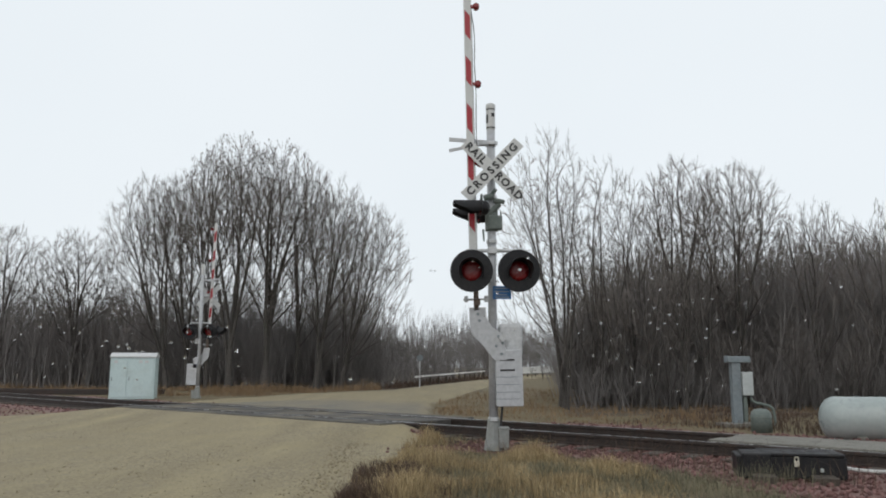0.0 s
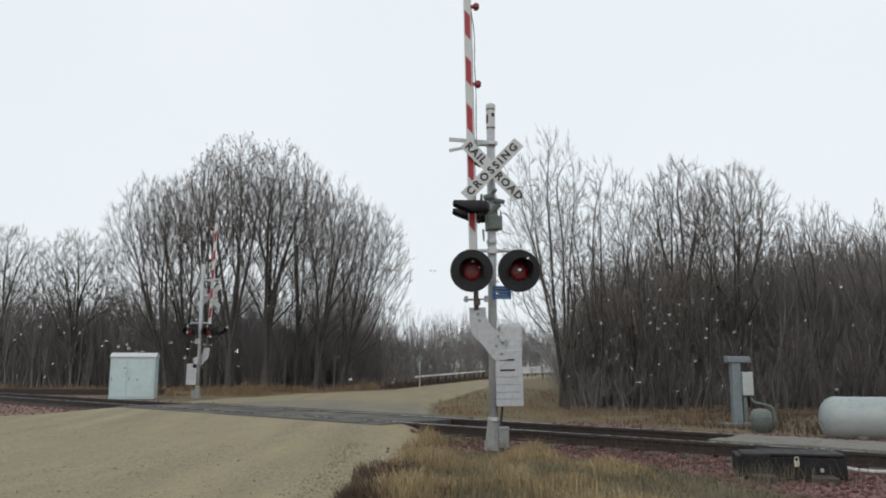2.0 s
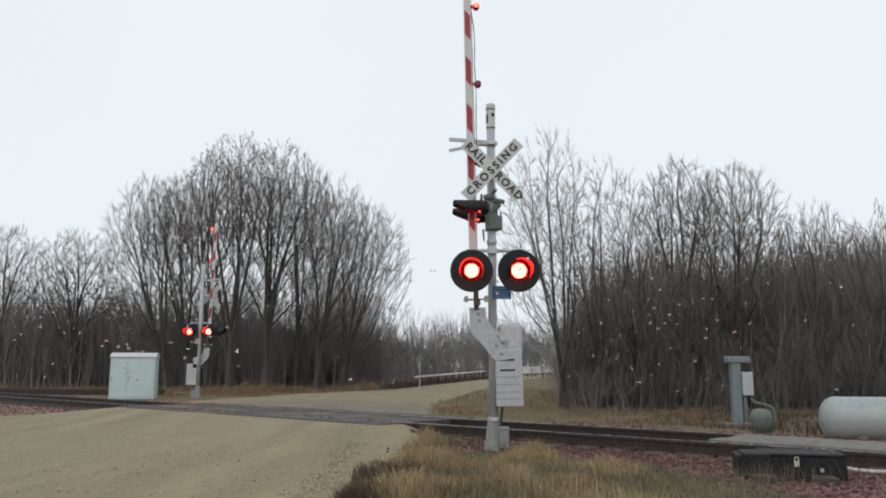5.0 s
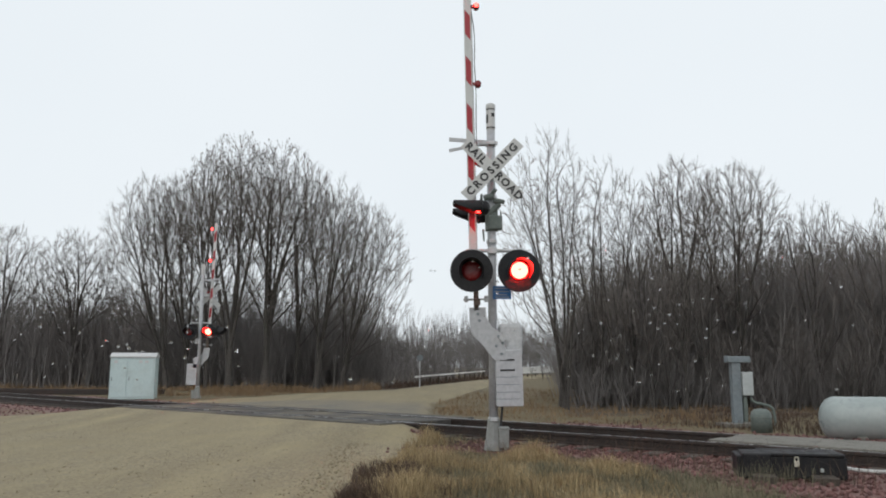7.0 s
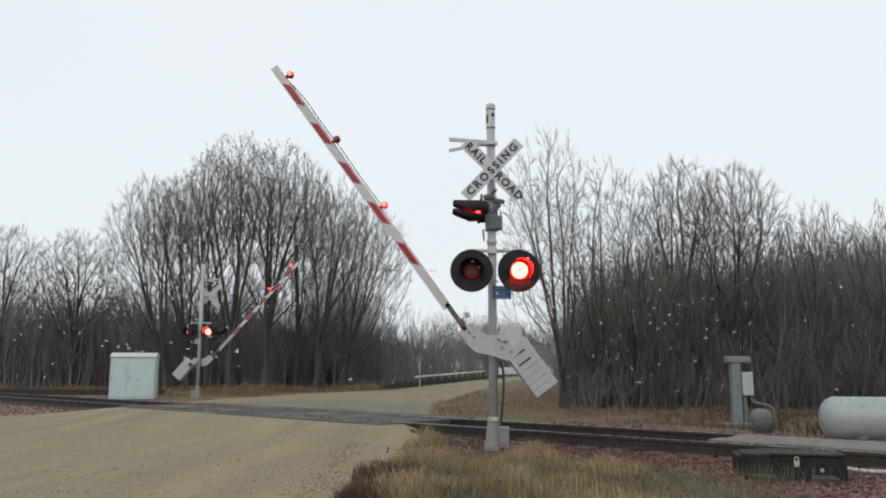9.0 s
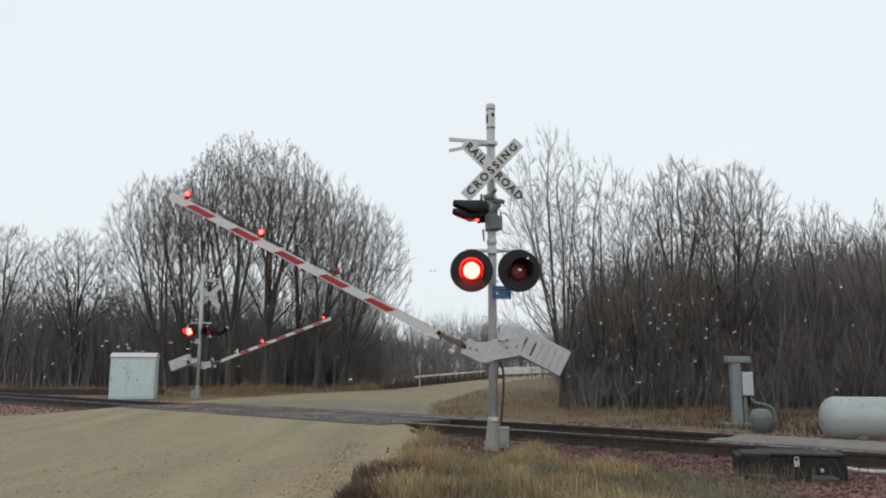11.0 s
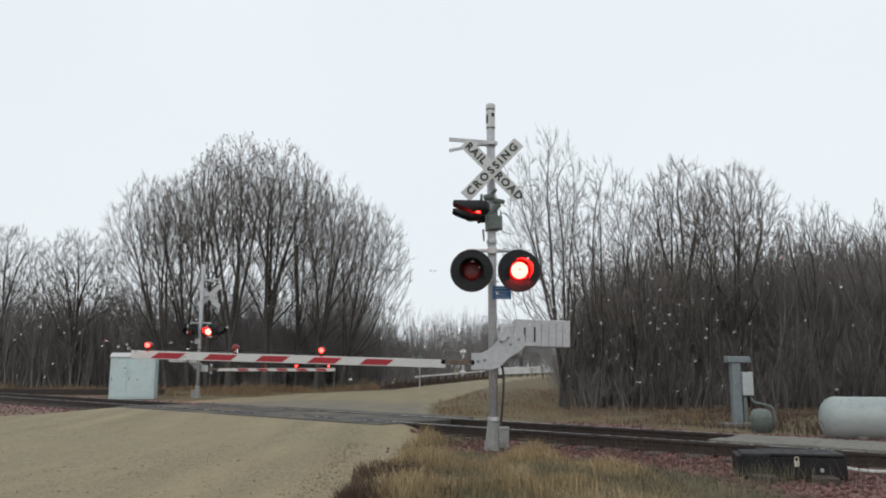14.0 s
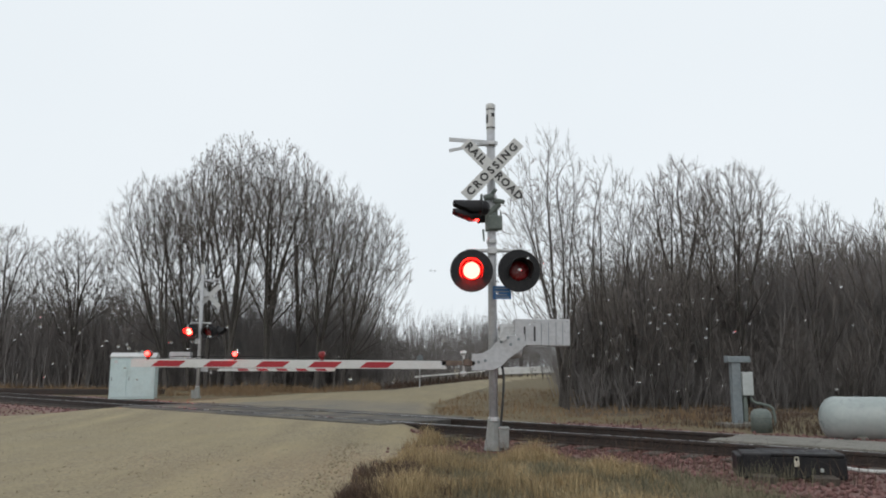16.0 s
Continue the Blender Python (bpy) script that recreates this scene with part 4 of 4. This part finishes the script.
def shrub(rng, goals):
    """A many-stemmed bush about 3 m high, as arrays of corners and faces."""
    g = Limbs()
    feet = [(Vector((rng.gauss(0, 0.25), rng.gauss(0, 0.25), -0.1)), -1) for _ in range(5)]
    points = [in_crown(rng, Vector((0, 0, 1.5)), (1.15, 1.15, 1.5), 0.25) for _ in range(goals)]
    Q, par = skeleton(rng, feet, points, 0.6, 1.0)
    branch_out(rng, Q, par, 0.024, 0.007, 0.6, g, g, per=3, simple=True)
    return np.array(g.v), g.f


SHRUBS = []


def thicket(name, label, count, where, tall, rng):
    """Bushes and upright stems grown into one mass."""
    if not SHRUBS:
        SHRUBS.extend(shrub(random.Random(40 + k), 42) for k in range(6))
    vs, fs, base = [], [], 0
    for _ in range(count):
        x, y = where(rng)
        h = tall(x, y) * rng.uniform(0.55, 1.05)
        co, faces = SHRUBS[rng.randrange(6)]
        a, wide = rng.uniform(0, 6.28), rng.uniform(0.75, 1.1) * (h / 3) ** 0.7
        c, s = math.cos(a), math.sin(a)
        v = co @ np.array(((c * wide, s * wide, 0), (-s * wide, c * wide, 0), (0, 0, h / 3)))
        vs.append(v + np.array((x, y, 0)))
        fs.append(np.array(faces) + base)
        base += len(co)
    me = bpy.data.meshes.new(name)
    v, f = np.concatenate(vs), np.concatenate(fs)
    me.vertices.add(len(v))
    me.vertices.foreach_set("co", v.astype(np.float32).ravel())
    me.loops.add(f.size)
    me.loops.foreach_set("vertex_index", f.astype(np.int32).ravel())
    me.polygons.add(len(f))
    me.polygons.foreach_set("loop_start", np.arange(0, f.size, 4, dtype=np.int32))
    me.update(calc_edges=True)
    me.materials.append(BRUSH)
    tagged(new(name, me), label, "brushwood", kind="stuff")


def brush():
    rng = random.Random(21)
    thicket("brushwood", "dense dark leafless brushwood under the trees", 580, lambda r: ((lambda y: (r.uniform(0.168 * y, 0.75 * y), y))(23.6 + 18 * r.random() ** 1.2)), lambda x, y: (3.8 + 1.5 * smooth(0.17, 0.26, x / y) + 0.3 * smooth(0.4, 0.5, x / y)) * y / 27, rng)
    thicket("brushwood", "low dark brushwood along the edge of the woods", 80, lambda r: ((lambda y: (r.uniform(0.19 * y, 0.75 * y), y))(r.uniform(22.2, 24))), lambda x, y: 1.7, rng)
    thicket("brushwood", "tall grey saplings behind the round clump", 110, lambda r: (r.uniform(-19, -4.5), r.uniform(48, 58)), lambda x, y: 7.8, rng)
    thicket("brushwood", "dark leafless undergrowth below the round clump", 480, lambda r: ((lambda y: (r.uniform(-0.68 * y, -0.10 * y), y))(r.uniform(44, 62))), lambda x, y: 4.7 + 1.8 * smooth(13, 18, -x), rng)
    thicket("brushwood", "grey leafless thicket along the far side of the road", 190, lambda r: ((lambda y: (r.uniform(-0.22 * y - 2, curve_at(ROAD_LEFT, y) - 1.6), y))(r.uniform(46, 76))), lambda x, y: 4.0, rng)
    thicket("brushwood", "grey leafless thicket beyond the bank", 130, lambda r: ((lambda y: (r.uniform(max(curve_at(ROAD_RIGHT, y) + 2.6, 0.15 * y), 0.32 * y), y))(r.uniform(32, 70))), lambda x, y: 2.6 + 0.03 * y, rng)
    thicket("brushwood", "distant leafless wood behind the bridge rail", 80, lambda r: ((lambda y: (r.uniform(0.05 * y, min(0.165 * y, curve_at(ROAD_LEFT, y) - 1.0)), y))(r.uniform(113, 165))), lambda x, y: 10.0, rng)
    thicket("brushwood", "distant hazy brushwood along the road", 330, lambda r: ((lambda y: (r.choice((r.uniform(-0.22 * y, curve_at(ROAD_LEFT, y) - 2.0), r.uniform(max(curve_at(ROAD_RIGHT, y) + 2.0, 0.152 * y if y < 112 else 0), 0.24 * y + 4))), y))(r.uniform(66, 150))), lambda x, y: 7.2 * y / 90, rng)


def blades(name, label, material, count, where, tall, width, rng, category="grass"):
    v, f = [], []
    for _ in range(count):
        x, y = where(rng)
        z = lay(x, y)[0] - 0.01
        h = tall(x, y) * rng.uniform(0.4, 1.15)
        a = rng.uniform(0, 2 * math.pi)
        w = width * rng.uniform(0.6, 1.3)
        dx, dy = math.cos(a) * w, math.sin(a) * w
        bx, by = rng.gauss(0, 0.32) * h, rng.gauss(0, 0.32) * h
        k = len(v)
        v += [(x - dx, y - dy, z), (x + dx, y + dy, z), (x + bx * 0.35 + dx * 0.7, y + by * 0.35 + dy * 0.7, z + h * 0.6), (x + bx * 0.35 - dx * 0.7, y + by * 0.35 - dy * 0.7, z + h * 0.6), (x + bx, y + by, z + h * 0.95)]
        f += [(k, k + 1, k + 2, k + 3), (k + 3, k + 2, k + 4)]
    tagged(part(name, (v, f), material), label, category, kind="stuff")


def inside_verge(r, y0, y1, x1):
    """A spot on the verge between the gravel and the ballast."""
    while True:
        y = r.uniform(y0, y1)
        x = r.uniform(-1.4, x1)
        _, gravel, bed, _, _ = lay(x, y)
        if gravel < 0.35 + r.uniform(-0.2, 0.2) and bed < 0.45 + r.uniform(-0.3, 0.3):
            return x, y


def bank(r):
    while True:
        x, y = track_xy(r.uniform(6, 24), 15.2 + 24 * r.random() ** 1.6)
        if lay(x, y)[1] < 0.2 and x > -1:
            return x, y


def far_strip(r):
    while True:
        y = r.uniform(33, 44)
        x = r.uniform(-0.62 * y, -0.08 * y)
        if lay(x, y)[1] < 0.1 and not -27.5 < x < -12 + (y - 36) * 0.1 or y > 39.5 and lay(x, y)[1] < 0.1:
            return x, y


def meadow():
    rng = random.Random(5)
    tuft = lambda x, y: (0.06 + 0.34 * max(0, noise.noise((x * 1.3, y * 1.3, 2)) + 0.22)) * (1 - 0.55 * smooth(1.3, 2.6, x))
    blades("dry_grass", "tall tufts of dry yellow grass at the foot of the signal", GRASS, 24000, lambda r: inside_verge(r, 6.6, 13.4, 2.3), tuft, 0.0032, rng)
    blades("faded_grass", "short faded green grass on the verge", GREENGRASS, 16000, lambda r: inside_verge(r, 6.6, 13.4, 4.4), lambda x, y: 0.11, 0.004, rng)
    blades("dead_weeds", "dark dead weeds on the edge of the gravel", WEED, 5200, lambda r: (lambda y: (max(-0.92, r.gauss(-0.6 + (y - 7) * 0.03, 0.24)), y))(6.8 + 2.5 * r.random() ** 1.3), lambda x, y: 0.10 + 0.2 * max(0, noise.noise((x * 2.5, y * 2.5, 8)) + 0.3), 0.004, rng, "weeds")
    blades("dead_weeds", "thin dead weed stalks along the track", WEED, 700, lambda r: (lambda s: track_xy(s, r.gauss(9.3, 0.35)))(r.uniform(-1, 8)), lambda x, y: 0.42, 0.003, rng, "weeds")
    blades("dry_grass", "dry brown grass between the track and the woods", WEED, 9000, lambda r: (lambda n: track_xy(r.uniform(-6, 8.5), n))(r.uniform(15.0, 21.5)), lambda x, y: 0.10 + 0.3 * max(0, noise.noise((x * 0.8, y * 0.8, 1)) + 0.2), 0.007, rng)
    blades("dry_grass", "thin dry grass on the bank by the road", RUSTGRASS, 9500, lambda r: bank(r), lambda x, y: 0.08 + 0.3 * max(0, noise.noise((x * 0.6, y * 0.6, 4)) + 0.15), 0.009, rng)
    blades("dead_weeds", "pale dead stalks about the switch machine", GREENGRASS, 340, lambda r: (3.15 + r.gauss(0.2, 0.4), 8.3 + r.gauss(0, 0.25)), lambda x, y: 0.28, 0.002, rng, "weeds")
    blades("dry_grass", "rough dry grass under the guard rail", WEED, 2600, lambda r: (lambda y: (curve_at(ROAD_LEFT, y) - r.uniform(0.1, 1.3), y))(r.uniform(44, 92)), lambda x, y: 0.5, 0.014, rng)
    blades("dry_grass", "strip of dry orange grass beyond the track", RUSTGRASS, 9000, lambda r: far_strip(r), lambda x, y: 0.10 + 0.75 * max(0, noise.noise((x * 0.35, y * 0.5, 6)) + 0.12), 0.012, rng)


def ballast():
    """Loose stones on the shoulders of the track."""
    rng = random.Random(3)
    shapes = []
    for k in range(4):
        bm = bmesh.new()
        bmesh.ops.create_icosphere(bm, subdivisions=1, radius=1)
        shapes.append(([Vector(v.co) * rng.uniform(0.65, 1.15) for v in bm.verts], [tuple(q.index for q in f.verts) for f in bm.faces]))
        bm.free()
    v, f = [], []
    for _ in range(9000):
        s = rng.uniform(-6, 9.8) if rng.random() < 0.85 else rng.uniform(20.5, 40)
        n = rng.uniform(7.6, 10.75) if rng.random() < 0.72 else rng.uniform(12.1, 15.2)
        x, y = track_xy(s, n)
        z, _, bed, _, _ = lay(x, y)
        if bed < 0.4 + rng.uniform(-0.3, 0.3):
            continue
        co, fs = shapes[rng.randrange(4)]
        m = Matrix.Translation((x, y, z + 0.012)) @ Euler((rng.uniform(0, 6), rng.uniform(0, 6), rng.uniform(0, 6))).to_matrix().to_4x4() @ Matrix.Diagonal((*(rng.uniform(0.018, 0.042) for _ in range(3)), 1))
        k = len(v)
        v += [tuple(m @ c) for c in co]
        f += [tuple(k + i for i in q) for q in fs]
    tagged(part("ballast_stones", (v, f), STONE), "loose pink quartzite ballast stones along the rails", "ballast", kind="stuff")


def pebbles():
    """Loose gravel on the road surface."""
    rng = random.Random(11)
    bm = bmesh.new()
    bmesh.ops.create_icosphere(bm, subdivisions=1, radius=1)
    co, fs = [Vector(v.co) * rng.uniform(0.7, 1.15) for v in bm.verts], [tuple(q.index for q in f.verts) for f in bm.faces]
    bm.free()
    v, f = [], []
    while len(f) < 20 * 1700:
        y = 6.5 + 14 * rng.random() ** 1.6
        x = rng.uniform(-0.62 * y, 0.2)
        z, gravel, _, asphalt, _ = lay(x, y)
        if gravel < 0.5 or asphalt > 0.4 or noise.noise((x * 0.8, y * 0.25, 7)) + rng.uniform(-0.5, 0.5) < 0:
            continue
        r = rng.uniform(0.004, 0.011) * (1.6 if rng.random() < 0.06 else 1)
        m = Matrix.Translation((x, y, z + r * 0.3)) @ Euler((rng.uniform(0, 6), rng.uniform(0, 6), rng.uniform(0, 6))).to_matrix().to_4x4() @ Matrix.Diagonal((r, r * rng.uniform(0.7, 1.2), r * 0.8, 1))
        k = len(v)
        v += [tuple(m @ c) for c in co]
        f += [tuple(k + i for i in q) for q in fs]
    # clods thrown up beside the wheel rut along the verge
    for _ in range(420):
        y = rng.uniform(7.2, 12.6)
        x = -1.3 - 0.03 * (y - 8) + rng.gauss(0, 0.13)
        r = rng.uniform(0.006, 0.019)
        m = Matrix.Translation((x, y, lay(x, y)[0] + r * 0.25)) @ Euler((rng.uniform(0, 6), rng.uniform(0, 6), rng.uniform(0, 6))).to_matrix().to_4x4() @ Matrix.Diagonal((r, r * rng.uniform(0.7, 1.3), r * 0.7, 1))
        k = len(v)
        v += [tuple(m @ c) for c in co]
        f += [tuple(k + i for i in q) for q in fs]
    tagged(part("road_gravel", (v, f), PEBBLE), "loose tan gravel on the road", "gravel", kind="stuff")


def water_drops():
    """Rain drops on the windscreen before the camera."""
    rng = random.Random(17)
    bm = bmesh.new()
    spots = [(rng.gauss(0.40, 0.17), rng.gauss(-0.13, 0.09)) for _ in range(85)] + [(rng.gauss(-0.72, 0.14), rng.gauss(-0.18, 0.05)) for _ in range(40)] + [(rng.uniform(-0.97, 0.97), rng.uniform(-0.33, 0.0)) for _ in range(60)]
    for u, w in spots:
        if u > 0.99 or u < -0.99 or w > 0.03:
            continue
        r = 0.00075 * rng.uniform(0.6, 1.5)
        c = VIEW @ Vector((u * 0.58 * 0.55, w * 0.58 * 0.55 * 1.0, -0.55))
        bmesh.ops.create_uvsphere(bm, u_segments=8, v_segments=6, radius=1, matrix=Matrix.Translation(c) @ Matrix.Diagonal((r * rng.uniform(1, 1.5), r * 0.6, r, 1)))
    tagged(part("water_drops", bm, WATER, smooth=True), "small clear rain drops on the windscreen", "rain drops", kind="stuff")


build_track()
NEAR_GATE, FAR_GATE = signals()
relay_cabinet()
power_pedestal()
gas_tank()
switch_machine()
guard_rails()
road_sign()
marker_post()
woods()
brush()
meadow()
ballast()
pebbles()
water_drops()

# ---------------------------------------------------------------- what moves


def motions():
    near = [(0, 1.0), (7.2, 1.0), (7.3, 1.3), (7.4, 2.1), (7.5, 3.2), (7.6, 5.0), (7.7, 6.8), (7.8, 8.8), (8.0, 13.4), (8.2, 18.7), (8.4, 23.9), (8.6, 28.6), (8.8, 32.4), (9.0, 35.7), (9.2, 38.9),
            (11.3, 66.5), (11.8, 73.0), (12.2, 76.8), (12.5, 79.6), (12.8, 82.4), (13.0, 84.0), (13.2, 85.6), (13.4, 87.0), (13.7, 87.9), (14.5, 88.7), (15.2, 89.2), (16, 89.6)]
    far = [(0, 1.2), (7.0, 1.2), (7.2, 3.0), (7.5, 9.0), (8.0, 22.0), (8.5, 32.5), (9.0, 41.0), (9.2, 44.0), (11.3, 72.5), (11.8, 78.3), (12.5, 84.8), (13.0, 88.0), (13.4, 89.4), (14.0, 90), (16, 90)]
    for thing, rows, turn in ((NEAR_GATE, near, 0), (FAR_GATE, far, 180)):
        x, y, z = thing.matrix_basis.translation
        walk(thing, [(t, pose(x, y, z, 0, -a, turn)) for t, a in rows])
    # the two sides flash in turn, 1.19 s a cycle, from 3.2 s on
    beat, half, first = 1.19, 0.595, 3.56
    spells = {"steady": [(3.24, 17.0)], "none": [], "left": [], "right": [(3.24, first)]}
    for k in range(12):
        t = first + k * beat
        spells["left"].append((t, t + half))
        spells["right"].append((t + half, t + beat))
    for bulb, side, rest, lit in BULBS:
        rows = [(0, pose(*rest))]
        for a, b in spells[side]:
            if a > 15.9:
                continue
            rows += [(a - 1 / 30, pose(*rest)), (a, pose(*lit))]
            if b < 15.9:
                rows += [(b - 1 / 30, pose(*lit)), (b, pose(*rest))]
        lit_last = len(rows) > 1 and spells[side][-1][1] > 15.9 and (rows[-1][1].translation - Vector(lit)).length < 1e-6
        rows.append((16.0, pose(*(lit if lit_last else rest))))
        tidy = []
        for row in rows:
            if tidy and frame(tidy[-1][0]) >= frame(row[0]):
                continue
            tidy.append(row)
        walk(bulb, tidy)


motions()
